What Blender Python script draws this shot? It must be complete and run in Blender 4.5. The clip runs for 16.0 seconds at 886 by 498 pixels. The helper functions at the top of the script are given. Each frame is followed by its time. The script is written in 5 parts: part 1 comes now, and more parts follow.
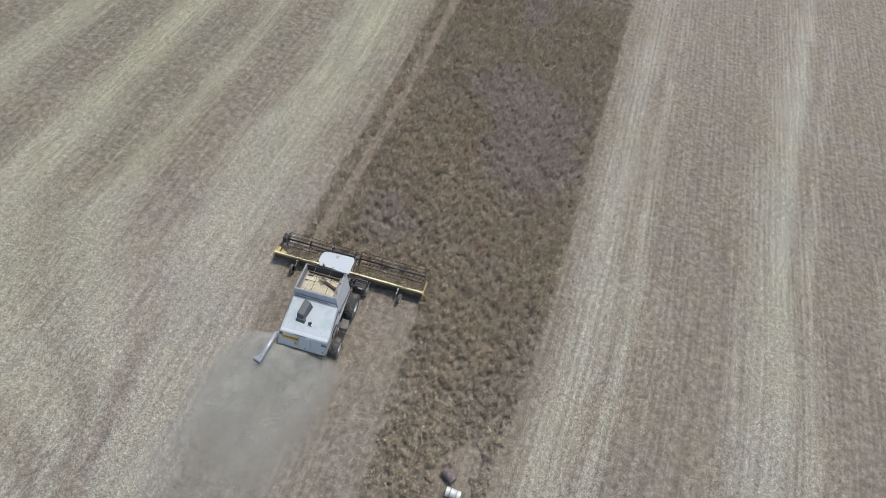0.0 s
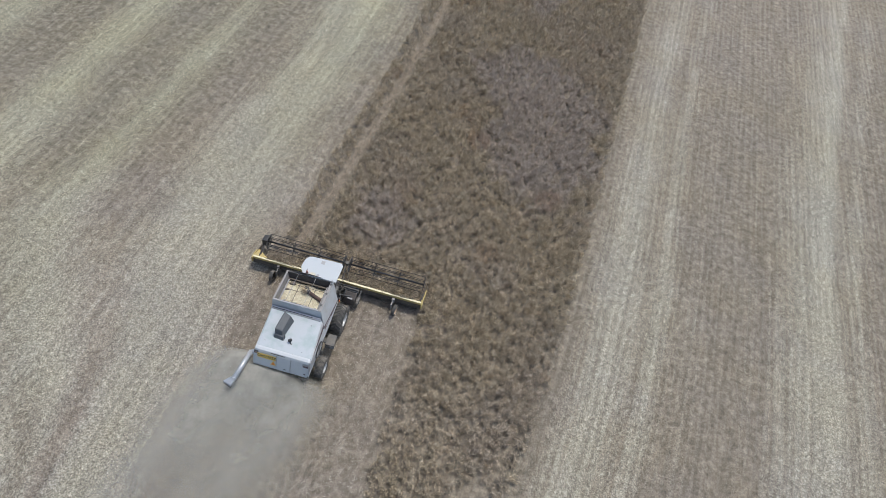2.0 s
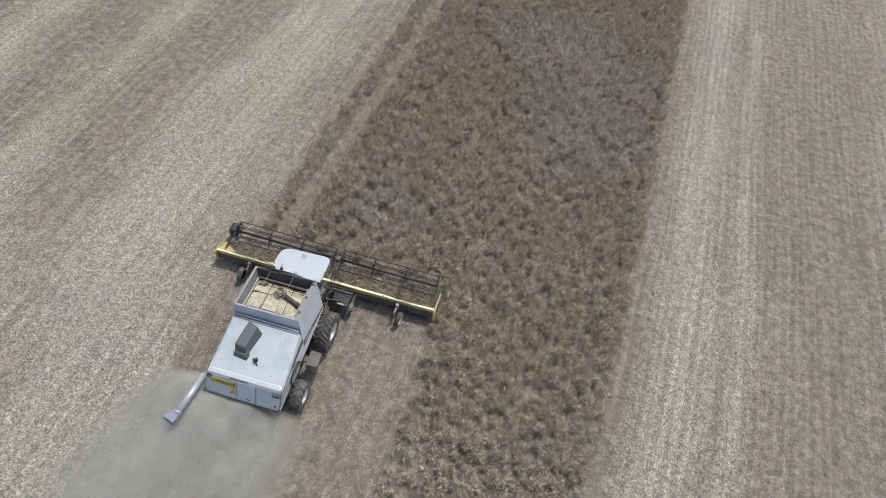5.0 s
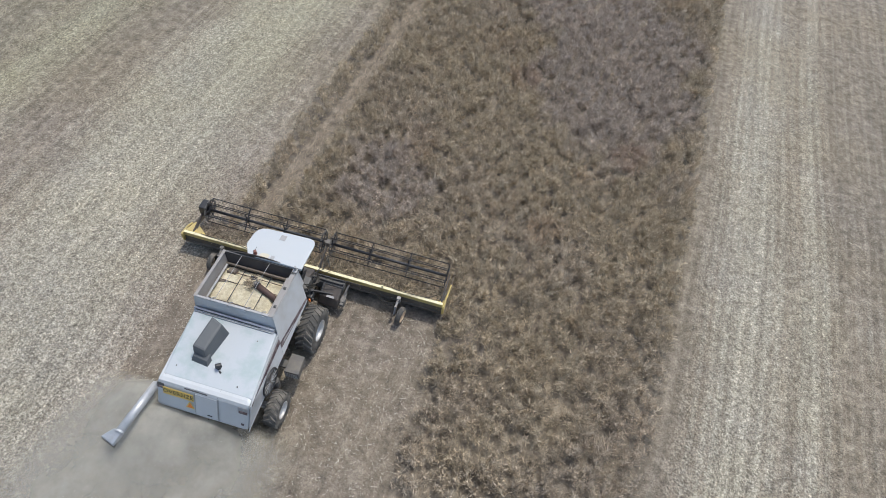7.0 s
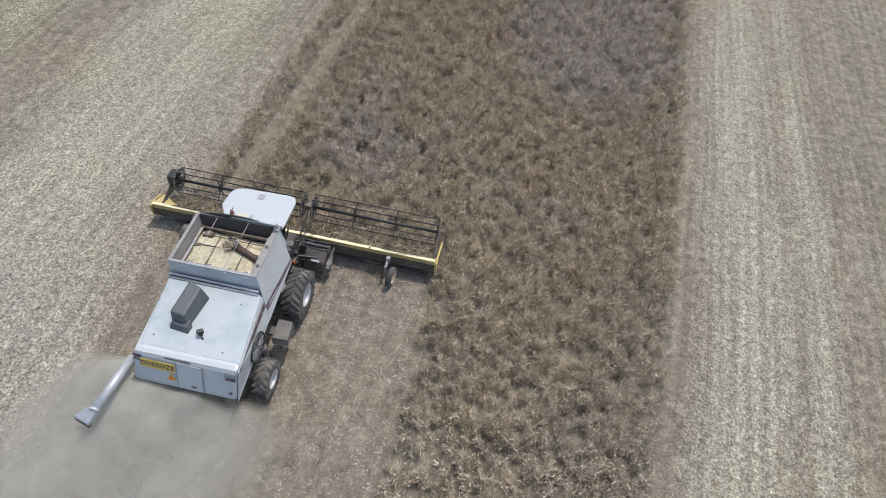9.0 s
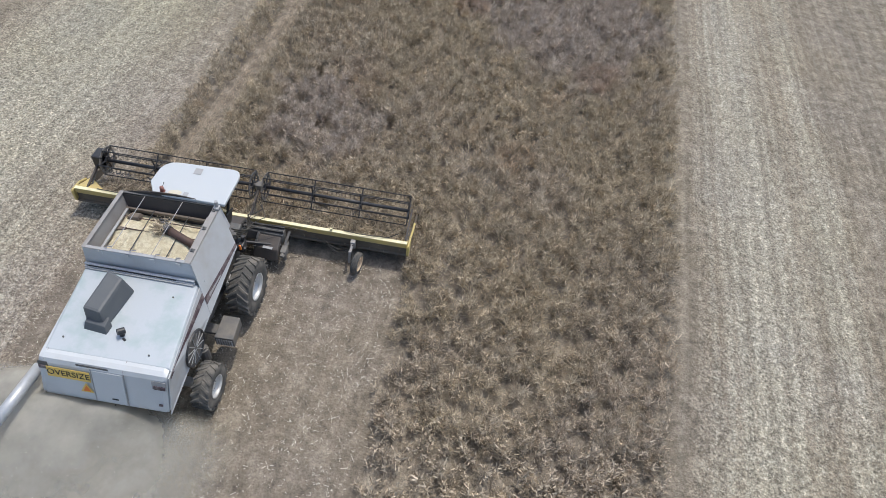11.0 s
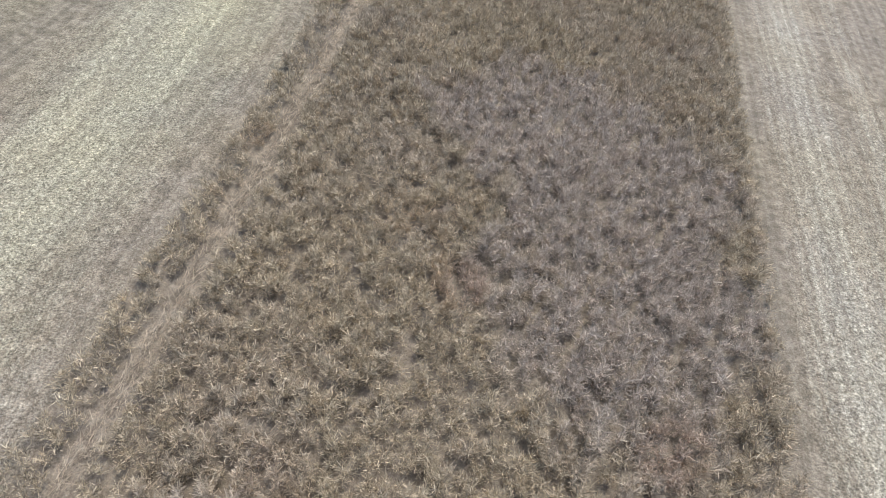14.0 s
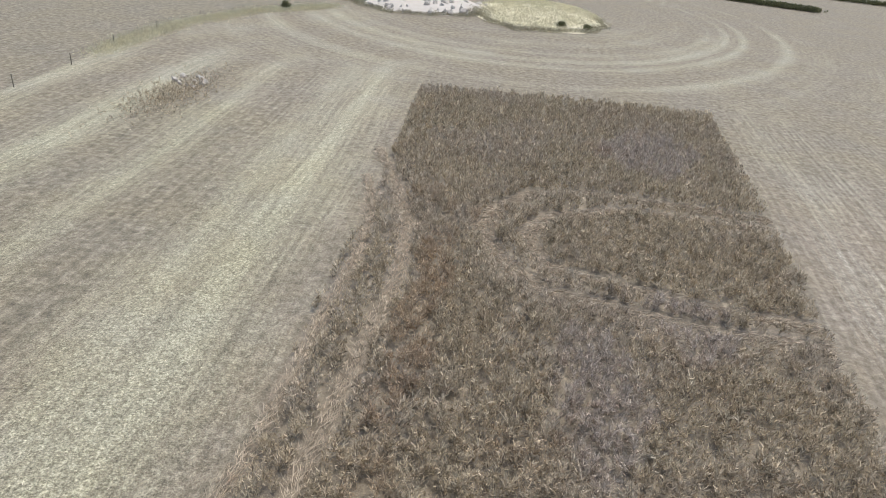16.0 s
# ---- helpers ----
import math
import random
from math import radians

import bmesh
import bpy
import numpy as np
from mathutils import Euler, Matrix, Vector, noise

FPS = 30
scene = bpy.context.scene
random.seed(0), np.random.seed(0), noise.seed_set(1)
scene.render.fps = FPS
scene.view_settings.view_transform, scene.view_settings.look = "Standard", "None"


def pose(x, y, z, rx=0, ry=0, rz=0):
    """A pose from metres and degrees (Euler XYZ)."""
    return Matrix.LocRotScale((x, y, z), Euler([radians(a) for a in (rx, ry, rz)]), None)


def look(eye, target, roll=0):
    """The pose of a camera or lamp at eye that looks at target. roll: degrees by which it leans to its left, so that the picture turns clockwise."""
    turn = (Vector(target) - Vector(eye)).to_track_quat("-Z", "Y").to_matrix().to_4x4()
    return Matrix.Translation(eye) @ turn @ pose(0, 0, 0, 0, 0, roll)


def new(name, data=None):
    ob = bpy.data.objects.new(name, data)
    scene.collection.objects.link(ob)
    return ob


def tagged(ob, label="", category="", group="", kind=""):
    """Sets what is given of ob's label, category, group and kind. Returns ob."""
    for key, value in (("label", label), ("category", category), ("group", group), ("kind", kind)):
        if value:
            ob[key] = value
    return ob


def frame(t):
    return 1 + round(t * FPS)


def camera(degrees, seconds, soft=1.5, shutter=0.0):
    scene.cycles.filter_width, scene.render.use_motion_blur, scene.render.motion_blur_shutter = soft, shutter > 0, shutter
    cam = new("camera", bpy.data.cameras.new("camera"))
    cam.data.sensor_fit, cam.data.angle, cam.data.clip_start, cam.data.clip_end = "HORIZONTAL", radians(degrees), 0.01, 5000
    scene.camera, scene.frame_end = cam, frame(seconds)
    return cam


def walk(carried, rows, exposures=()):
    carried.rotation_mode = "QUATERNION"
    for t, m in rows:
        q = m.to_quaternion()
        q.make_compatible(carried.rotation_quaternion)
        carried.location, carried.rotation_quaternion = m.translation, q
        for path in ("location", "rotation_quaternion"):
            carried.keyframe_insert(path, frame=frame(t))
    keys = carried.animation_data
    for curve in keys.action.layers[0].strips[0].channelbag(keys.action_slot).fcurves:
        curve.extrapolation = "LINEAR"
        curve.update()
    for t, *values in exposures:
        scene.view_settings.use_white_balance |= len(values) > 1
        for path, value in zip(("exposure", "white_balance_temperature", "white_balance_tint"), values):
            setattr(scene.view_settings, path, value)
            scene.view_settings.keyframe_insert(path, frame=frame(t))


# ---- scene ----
cam = camera(70.3, 16.0, soft=0.5)
PATH = [
    (0, (8.303, -23.067, 38.957), (8.213, -21.826, 37.392), 12.2),
    (0.5, (8.009, -22.052, 38.055), (7.926, -20.815, 36.485), 12.5),
    (1, (7.995, -21.133, 36.927), (7.909, -19.894, 35.36), 12.3),
    (1.5, (8.154, -20.119, 35.868), (8.056, -18.885, 34.297), 11.9),
    (2, (7.961, -19.175, 34.721), (7.866, -17.941, 33.15), 12.1),
    (2.5, (7.886, -18.311, 33.399), (7.787, -17.073, 31.831), 11.9),
    (3, (7.924, -17.422, 32.129), (7.815, -16.181, 30.565), 11.5),
    (3.5, (7.856, -16.539, 30.999), (7.743, -15.297, 29.436), 11.4),
    (4, (7.711, -15.642, 29.626), (7.593, -14.395, 28.067), 11.2),
    (4.2, (7.468, -15.405, 29.061), (7.347, -14.151, 27.508), 11.1),
    (6.3, (7.791, -12.004, 23.665), (7.599, -10.765, 22.107), 8.5),
    (6.5, (7.662, -11.727, 23.356), (7.474, -10.498, 21.789), 8.5),
    (7, (7.414, -11.256, 22.167), (7.228, -10.026, 20.6), 8.7),
    (7.5, (7.186, -10.818, 20.84), (6.996, -9.584, 19.277), 8.5),
    (8, (7.049, -10.736, 20.185), (6.853, -9.505, 18.621), 8.4),
    (8.5, (7.1, -11.392, 20.058), (6.908, -10.154, 18.5), 8.0),
    (9, (7.108, -12.104, 19.812), (7.002, -10.839, 18.266), 7.9),
    (9.2, (7.15, -12.363, 19.525), (7.074, -11.092, 17.983), 7.8),
    (11.3, (7.249, -10.108, 16.693), (7.218, -8.807, 15.174), 8.2),
    (11.5, (7.1, -9.556, 16.662), (7.077, -8.247, 15.15), 8.0),
    (12, (7.02, -7.249, 16.72), (6.985, -5.956, 15.195), 7.8),
    (12.5, (6.633, -4.858, 16.463), (6.605, -3.547, 14.953), 8.4),
    (13, (6.362, -1.766, 16.461), (6.338, -0.467, 14.94), 8.5),
    (13.5, (5.944, 2.188, 16.34), (5.924, 3.486, 14.819), 8.7),
    (14, (5.775, 6.802, 16.365), (5.725, 8.126, 14.867), 7.7),
    (14.5, (5.623, 11.477, 16.523), (5.536, 12.866, 15.087), 6.6),
    (15, (5.043, 16.113, 16.175), (4.93, 17.619, 14.865), 6.0),
    (15.5, (4.436, 21.002, 16.075), (4.294, 22.633, 14.925), 5.6),
    (16, (3.841, 26.027, 16.072), (3.668, 27.766, 15.099), 5.2),
]
walk(cam, [(t, look(eye, target, roll)) for t, eye, target, roll in PATH], [(0.0, -0.28, 6640, 6.3), (4.0, -0.23, 6660, 6.3), (8.0, -0.10, 6720, 6.5), (12.0, -0.03, 6720, 7.4), (14.0, 0.17, 6760, 7.0), (15.0, 0.14, 6830, 7.0), (16.0, 0.02, 6900, 6.7)])

# ---- light ----
SUN_EL, SUN_AZ = 67.5, 25.0          # degrees; azimuth clockwise from +y
world = bpy.data.worlds.new("sky")
scene.world = world
world.use_nodes = True
_wn = world.node_tree
_sky = _wn.nodes.new("ShaderNodeTexSky")
_sky.sky_type = "NISHITA"
_sky.sun_disc = False
_sky.sun_elevation, _sky.sun_rotation = radians(SUN_EL), radians(SUN_AZ)
_sky.dust_density = 2.5
_wn.nodes["Background"].inputs["Strength"].default_value = 0.205
_wn.links.new(_sky.outputs[0], _wn.nodes["Background"].inputs["Color"])
_sun = bpy.data.lights.new("sun", "SUN")
_sun.energy, _sun.angle, _sun.color = 2.45, radians(0.6), (1.0, 0.965, 0.92)
sun = new("sun", _sun)
_d = Vector((math.sin(radians(SUN_AZ)) * math.cos(radians(SUN_EL)), math.cos(radians(SUN_AZ)) * math.cos(radians(SUN_EL)), math.sin(radians(SUN_EL))))
sun.matrix_world = look(_d * 80, (0, 0, 0))


# ---- materials ----
class Nodes:
    """A short way to write a node material."""

    def __init__(self, name):
        self.m = bpy.data.materials.new(name)
        self.m.use_nodes = True
        self.t = self.m.node_tree
        self.b = self.t.nodes["Principled BSDF"]

    def add(self, kind, **put):
        n = self.t.nodes.new(kind)
        for key, v in put.items():
            n.inputs[key.replace("_", " ")].default_value = v
        return n

    def link(self, a, b):
        self.t.links.new(a, b)

    def where(self, scale=(1, 1, 1), turn=0.0, world_space=False):
        c = self.add("ShaderNodeNewGeometry" if world_space else "ShaderNodeTexCoord")
        p = self.add("ShaderNodeMapping", Scale=scale, Rotation=(0, 0, turn))
        self.link(c.outputs["Position" if world_space else "Object"], p.inputs["Vector"])
        return p.outputs[0]

    def noise(self, scale, at, detail=4.0, rough=0.55):
        n = self.add("ShaderNodeTexNoise", Scale=scale, Detail=detail, Roughness=rough)
        self.link(at, n.inputs["Vector"])
        return n.outputs["Fac"]

    def ramp(self, fac, *stops):
        r = self.add("ShaderNodeValToRGB")
        e = r.color_ramp.elements
        while len(e) < len(stops):
            e.new(0.5)
        for el, (at, col) in zip(e, stops):
            el.position, el.color = at, (*col, 1) if len(col) == 3 else col
        self.link(fac, r.inputs[0])
        return r.outputs[0]

    def mix(self, fac, a, b, kind="MIX"):
        n = self.t.nodes.new("ShaderNodeMix")
        n.data_type, n.blend_type = "RGBA", kind
        for sock, v in ((n.inputs[0], fac), (n.inputs[6], a), (n.inputs[7], b)):
            if isinstance(v, (int, float)):
                sock.default_value = v
            elif isinstance(v, tuple):
                sock.default_value = (*v, 1)
            else:
                self.link(v, sock)
        return n.outputs[2]

    def math(self, op, a, b=0.0):
        n = self.t.nodes.new("ShaderNodeMath")
        n.operation = op
        for sock, v in zip(n.inputs, (a, b)):
            if isinstance(v, (int, float)):
                sock.default_value = v
            else:
                self.link(v, sock)
        return n.outputs[0]

    def bump(self, height, strength, distance):
        n = self.add("ShaderNodeBump", Distance=distance)
        if isinstance(strength, (int, float)):
            n.inputs["Strength"].default_value = strength
        else:
            self.link(strength, n.inputs["Strength"])
        self.link(height, n.inputs["Height"])
        self.link(n.outputs[0], self.b.inputs["Normal"])

    def done(self, color, rough=0.7, metal=0.0):
        for key, v in (("Base Color", color), ("Roughness", rough), ("Metallic", metal)):
            if isinstance(v, tuple):
                self.b.inputs[key].default_value = (*v, 1)
            elif isinstance(v, (int, float)):
                self.b.inputs[key].default_value = v
            else:
                self.link(v, self.b.inputs[key])
        return self.m


def painted(name, color, rough=0.45, metal=0.0, dirt=0.35, dirt_color=(0.30, 0.25, 0.19), scale=1.6, band=(0.42, 0.78)):
    """Paint or metal with dust in patches and fine scratches."""
    n = Nodes(name)
    at = n.where()
    big, fine = n.noise(scale, at, 6, 0.6), n.noise(scale * 22, at, 3)
    amount = n.ramp(big, (band[0], (0, 0, 0)), (band[1], (1, 1, 1)))
    amount = n.math("MULTIPLY", amount, dirt)
    tone = n.mix(n.math("MULTIPLY", fine, 0.18), color, tuple(c * 0.72 for c in color))
    col = n.mix(amount, tone, dirt_color)
    n.bump(fine, 0.05, 0.004)
    return n.done(col, n.math("ADD", n.math("MULTIPLY", big, 0.25), rough - 0.1), metal)


def straw_soil():
    """Harvested ground: brown soil, straw litter by the sheet's own density, small flecks."""
    n = Nodes("stubble_ground")
    at = n.where(world_space=True)
    den = n.add("ShaderNodeAttribute")
    den.attribute_name = "straw"
    tint = n.add("ShaderNodeAttribute")
    tint.attribute_name = "tone"
    big = n.noise(0.30, at, 5, 0.6)
    mid = n.noise(1.7, at, 6, 0.68)
    across = n.add("ShaderNodeAttribute")
    across.attribute_name = "across"
    place = n.add("ShaderNodeSeparateXYZ")
    n.link(at, place.inputs[0])

    def rowwise(sx, sy):
        v = n.add("ShaderNodeCombineXYZ")
        n.link(n.math("MULTIPLY", across.outputs["Fac"], sx), v.inputs[0])
        n.link(n.math("MULTIPLY", place.outputs[1], sy), v.inputs[1])
        return v.outputs[0]

    along = n.noise(1.0, rowwise(5.5, 0.22), 5, 0.65)
    fine = n.noise(10.0, at, 5, 0.75)
    fleck = n.noise(17.0, n.where((1.0, 0.6, 1.0), 0.6, True), 3, 0.7)
    crossing = n.noise(17.0, n.where((0.75, 1.0, 1.0), -0.35, True), 3, 0.7)
    soil = n.ramp(mid, (0.34, (0.158, 0.133, 0.106)), (0.52, (0.235, 0.201, 0.164)), (0.68, (0.302, 0.266, 0.219)))
    straw = n.ramp(fine, (0.32, (0.160, 0.146, 0.124)), (0.5, (0.340, 0.319, 0.280)), (0.66, (0.545, 0.523, 0.473)))
    warm = n.ramp(fine, (0.32, (0.148, 0.140, 0.098)), (0.5, (0.302, 0.291, 0.214)), (0.66, (0.500, 0.484, 0.374)))
    straw = n.mix(tint.outputs["Fac"], straw, warm)
    soil = n.mix(tint.outputs["Fac"], soil, n.ramp(mid, (0.34, (0.135, 0.119, 0.088)), (0.52, (0.212, 0.190, 0.146)), (0.68, (0.290, 0.263, 0.208))))
    # rows run with the field, and in arcs round the far end
    polar = n.add("ShaderNodeCombineXYZ")
    for key, slot, size in (("arc", 0, 1.0), ("turn", 1, 1.0)):
        a = n.add("ShaderNodeAttribute")
        a.attribute_name = key
        n.link(n.math("MULTIPLY", a.outputs["Fac"], size), polar.inputs[slot])
    end = n.add("ShaderNodeAttribute")
    end.attribute_name = "headland"
    end = end.outputs["Fac"]
    arcs = n.noise(2.2, polar.outputs[0], 5, 0.65)
    along = n.mix(end, along, arcs)
    cover = n.math("ADD", den.outputs["Fac"], n.math("MULTIPLY", n.math("SUBTRACT", along, 0.5), 0.62))
    lanes = n.mix(end, n.noise(1.0, rowwise(1.5, 0.05), 4, 0.65), n.noise(0.7, polar.outputs[0], 4, 0.65))
    cover = n.math("ADD", cover, n.math("MULTIPLY", n.math("SUBTRACT", lanes, 0.5), 0.55))
    cover = n.math("ADD", cover, n.math("MULTIPLY", n.math("SUBTRACT", big, 0.5), 0.4))
    even = n.add("ShaderNodeAttribute")
    even.attribute_name = "even"
    rough = n.math("SUBTRACT", 1.0, n.math("MULTIPLY", even.outputs["Fac"], 0.75))
    cover = n.math("ADD", cover, n.math("MULTIPLY", n.math("SUBTRACT", fleck, 0.5), n.math("MULTIPLY", rough, 1.3)))
    cover = n.ramp(cover, (0.20, (0, 0, 0)), (0.80, (1, 1, 1)))
    col = n.mix(cover, soil, straw)
    drilled = n.math("ADD", 0.16, n.ramp(n.math("MULTIPLY", across.outputs["Fac"], 0.1), (0.5, (0, 0, 0)), (1.0, (0.5, 0.5, 0.5))))
    rows = n.add("ShaderNodeTexWave", Scale=0.62, Distortion=4.5, Detail=2.0)
    rows.inputs["Detail Scale"].default_value = 0.8
    n.link(rowwise(1.0, 0.10), rows.inputs["Vector"])
    cover = n.math("ADD", cover, n.math("MULTIPLY", n.math("SUBTRACT", rows.outputs["Fac"], 0.5), n.math("MULTIPLY", n.math("MULTIPLY", big, n.math("SUBTRACT", 1.0, end)), drilled)))
    col = n.mix(cover, soil, straw)
    speck = n.ramp(crossing, (0.34, (0.50, 0.49, 0.47)), (0.47, (1.0, 1.0, 1.0)), (0.64, (1.48, 1.46, 1.43)))
    held = n.math("MULTIPLY", rough, n.ramp(den.outputs["Fac"], (0.0, (0.35, 0.35, 0.35)), (0.30, (1, 1, 1))))
    col = n.mix(held, col, speck, "MULTIPLY")
    clump = n.ramp(n.noise(12.0, n.where((1.0, 0.7, 1.0), 0.3, True), 2, 0.75), (0.36, (0.74, 0.73, 0.72)), (0.50, (1.0, 1.0, 1.0)), (0.64, (1.24, 1.24, 1.23)))
    col = n.mix(held, col, clump, "MULTIPLY")
    hue = n.ramp(n.noise(0.16, at, 4, 0.6), (0.38, (0.99, 0.99, 1.02)), (0.62, (1.015, 1.0, 0.965)))
    col = n.mix(1.0, col, hue, "MULTIPLY")
    streak = n.ramp(n.noise(1.0, rowwise(3.2, 0.10), 3, 0.6), (0.36, (0.86, 0.86, 0.86)), (0.64, (1.13, 1.13, 1.13)))
    col = n.mix(n.math("SUBTRACT", 1.0, end), col, streak, "MULTIPLY")
    clod = n.ramp(n.noise(3.2, at, 4, 0.7), (0.34, (0.78, 0.77, 0.76)), (0.66, (1.20, 1.20, 1.19)))
    col = n.mix(1.0, col, clod, "MULTIPLY")
    n.bump(n.math("ADD", n.math("MULTIPLY", fine, 0.4), n.math("ADD", n.math("MULTIPLY", fleck, 0.6), n.math("MULTIPLY", crossing, 0.6))), n.math("MULTIPLY", rough, 0.9), 0.09)
    return n.done(col, 0.95)


def dry_plants(name, dark, mid, pale, patch, scale, thin=0.3, tufts=1.0):
    """Dead stalks and leaves: each blade its own tone, patches of another shade; light shines through a little."""
    n = Nodes(name)
    at = n.where(world_space=True)
    own = n.add("ShaderNodeNewGeometry").outputs["Random Per Island"]
    tone = n.ramp(own, (0.0, dark), (0.45, mid), (0.88, tuple(0.65 * a + 0.35 * b for a, b in zip(mid, pale))), (1.0, pale))
    big = n.ramp(n.noise(scale, at, 5, 0.62), (0.48, (0, 0, 0)), (0.62, (1, 1, 1)))
    red = n.ramp(n.noise(scale * 2.2, n.where((1, 1.0, 1), 1.1, True), 4, 0.6), (0.58, (0, 0, 0)), (0.72, (1, 1, 1)))
    plan = {}
    for key in ("mauve", "russet"):
        plan[key] = n.add("ShaderNodeAttribute")
        plan[key].attribute_name = key
    other = n.mix(own, patch, tuple(1.9 * c for c in patch))
    col = n.mix(n.math("MAXIMUM", n.math("MULTIPLY", big, 0.28), n.math("MULTIPLY", plan["mauve"].outputs["Fac"], 0.55)), tone, other)
    red = n.math("MAXIMUM", n.math("MULTIPLY", red, 0.25), n.math("MULTIPLY", plan["russet"].outputs["Fac"], 0.30))
    col = n.mix(red, col, (0.400, 0.255, 0.160))
    tuft = n.ramp(n.noise(4.2, at, 3, 0.65), (0.36, (0.66, 0.65, 0.64)), (0.64, (1.34, 1.33, 1.30)))
    col = n.mix(tufts, col, tuft, "MULTIPLY")
    clump = n.ramp(n.noise(1.5, n.where((1, 1.5, 1), 0.7, True), 4, 0.65), (0.36, (0.72, 0.71, 0.70)), (0.64, (1.30, 1.29, 1.27)))
    col = n.mix(tufts, col, clump, "MULTIPLY")
    m = n.done(col, 0.9)
    back = n.add("ShaderNodeBsdfTranslucent")
    n.link(col, back.inputs["Color"])
    both = n.add("ShaderNodeMixShader", Fac=thin)
    n.link(n.b.outputs[0], both.inputs[1])
    n.link(back.outputs[0], both.inputs[2])
    n.link(both.outputs[0], n.t.nodes["Material Output"].inputs["Surface"])
    return m


M = {}
M["ground"] = straw_soil()
M["crop"] = dry_plants("dead_crop", (0.184, 0.149, 0.108), (0.490, 0.417, 0.311), (0.830, 0.735, 0.585), (0.335, 0.298, 0.290), 0.11, 0.2, 0.72)
M["lane_straw"] = dry_plants("flattened_straw", (0.300, 0.245, 0.190), (0.450, 0.380, 0.300), (0.600, 0.530, 0.430), (0.360, 0.310, 0.255), 0.6, 0.1, 0.5)
M["straw"] = dry_plants("pale_straw", (0.300, 0.265, 0.200), (0.500, 0.455, 0.365), (0.720, 0.675, 0.570), (0.360, 0.325, 0.260), 0.6, 0.2, 0.0)
M["husk"] = dry_plants("pale_husk", (0.420, 0.380, 0.320), (0.640, 0.595, 0.520), (0.800, 0.760, 0.690), (0.560, 0.510, 0.440), 0.6, 0.2, 0.0)
M["dry_grass"] = dry_plants("dry_grass", (0.400, 0.375, 0.265), (0.620, 0.585, 0.430), (0.800, 0.765, 0.600), (0.500, 0.460, 0.340), 0.3, 0.3, 0.45)
M["weeds"] = dry_plants("olive_weeds", (0.230, 0.215, 0.150), (0.370, 0.345, 0.255), (0.520, 0.490, 0.375), (0.310, 0.280, 0.215), 0.4, 0.2, 0.6)
M["shrub"] = dry_plants("shrub_leaf", (0.070, 0.080, 0.040), (0.130, 0.140, 0.070), (0.210, 0.205, 0.120), (0.100, 0.098, 0.060), 0.5)
_g = Nodes("dust")
_g.done((0.72, 0.70, 0.64), 1.0)
_back = _g.add("ShaderNodeBsdfTranslucent", Color=(0.72, 0.70, 0.64, 1))
_both = _g.add("ShaderNodeMixShader", Fac=0.5)
_g.link(_g.b.outputs[0], _both.inputs[1])
_g.link(_back.outputs[0], _both.inputs[2])
_g.link(_both.outputs[0], _g.t.nodes["Material Output"].inputs["Surface"])
M["dust"] = _g.m
_g = Nodes("dust_veil")
_g.done((0.58, 0.565, 0.515), 1.0)
_back = _g.add("ShaderNodeBsdfTranslucent", Color=(0.58, 0.565, 0.515, 1))
_both = _g.add("ShaderNodeMixShader", Fac=0.45)
_g.link(_g.b.outputs[0], _both.inputs[1])
_g.link(_back.outputs[0], _both.inputs[2])
_den = _g.add("ShaderNodeAttribute")
_den.attribute_name = "veil"
_soft = _g.ramp(_g.noise(0.9, _g.where(), 4, 0.6), (0.30, (0.55, 0.55, 0.55)), (0.70, (1.0, 1.0, 1.0)))
_clear = _g.add("ShaderNodeBsdfTransparent")
_veil = _g.add("ShaderNodeMixShader")
_g.link(_g.math("MINIMUM", _g.math("MULTIPLY", _g.math("MULTIPLY", _den.outputs["Fac"], 1.15), _soft), 0.88), _veil.inputs[0])
_g.link(_clear.outputs[0], _veil.inputs[1])
_g.link(_both.outputs[0], _veil.inputs[2])
_g.link(_veil.outputs[0], _g.t.nodes["Material Output"].inputs["Surface"])
M["dust_veil"] = _g.m
M["silver"] = painted("silver_paint", (0.50, 0.525, 0.56), 0.45, 0.15, 0.30)
M["deck"] = painted("sun_bleached_white_paint", (0.455, 0.495, 0.535), 0.45, 0.0, 0.6, (0.30, 0.395, 0.40), 1.1, (0.49, 0.64))
# lighter than the deck's paint, standing in for bounce light on the rear
M["hood"] = painted("bounce_lightened_hood_paint", (0.56, 0.585, 0.61), 0.42, 0.0, 0.35, (0.45, 0.45, 0.43), 1.3, (0.50, 0.72))
M["grey"] = painted("grey_paint", (0.36, 0.37, 0.39), 0.5, 0.1, 0.5)
M["roof"] = painted("white_roof_paint", (0.49, 0.525, 0.56), 0.4, 0.0, 0.08, (0.62, 0.58, 0.48), 1.4)
M["black"] = painted("black_steel", (0.022, 0.024, 0.030), 0.45, 0.0, 0.22, (0.13, 0.11, 0.09), 3.0)
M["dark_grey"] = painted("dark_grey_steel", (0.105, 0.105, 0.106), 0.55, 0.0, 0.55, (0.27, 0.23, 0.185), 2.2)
M["yellow"] = painted("yellow_paint", (0.56, 0.44, 0.16), 0.5, 0.0, 0.75, (0.36, 0.29, 0.19), 2.5)
M["intake"] = painted("dark_slate_plastic", (0.088, 0.098, 0.110), 0.55, 0.0, 0.25, (0.17, 0.17, 0.165), 2.0)
# paler copy of the yellow, with sunlight on upper faces put into the colour
M["yellow_top"] = painted("pale_lit_yellow_paint", (0.84, 0.77, 0.49), 0.5, 0.0, 0.6, (0.56, 0.48, 0.32), 4.5, (0.45, 0.66))
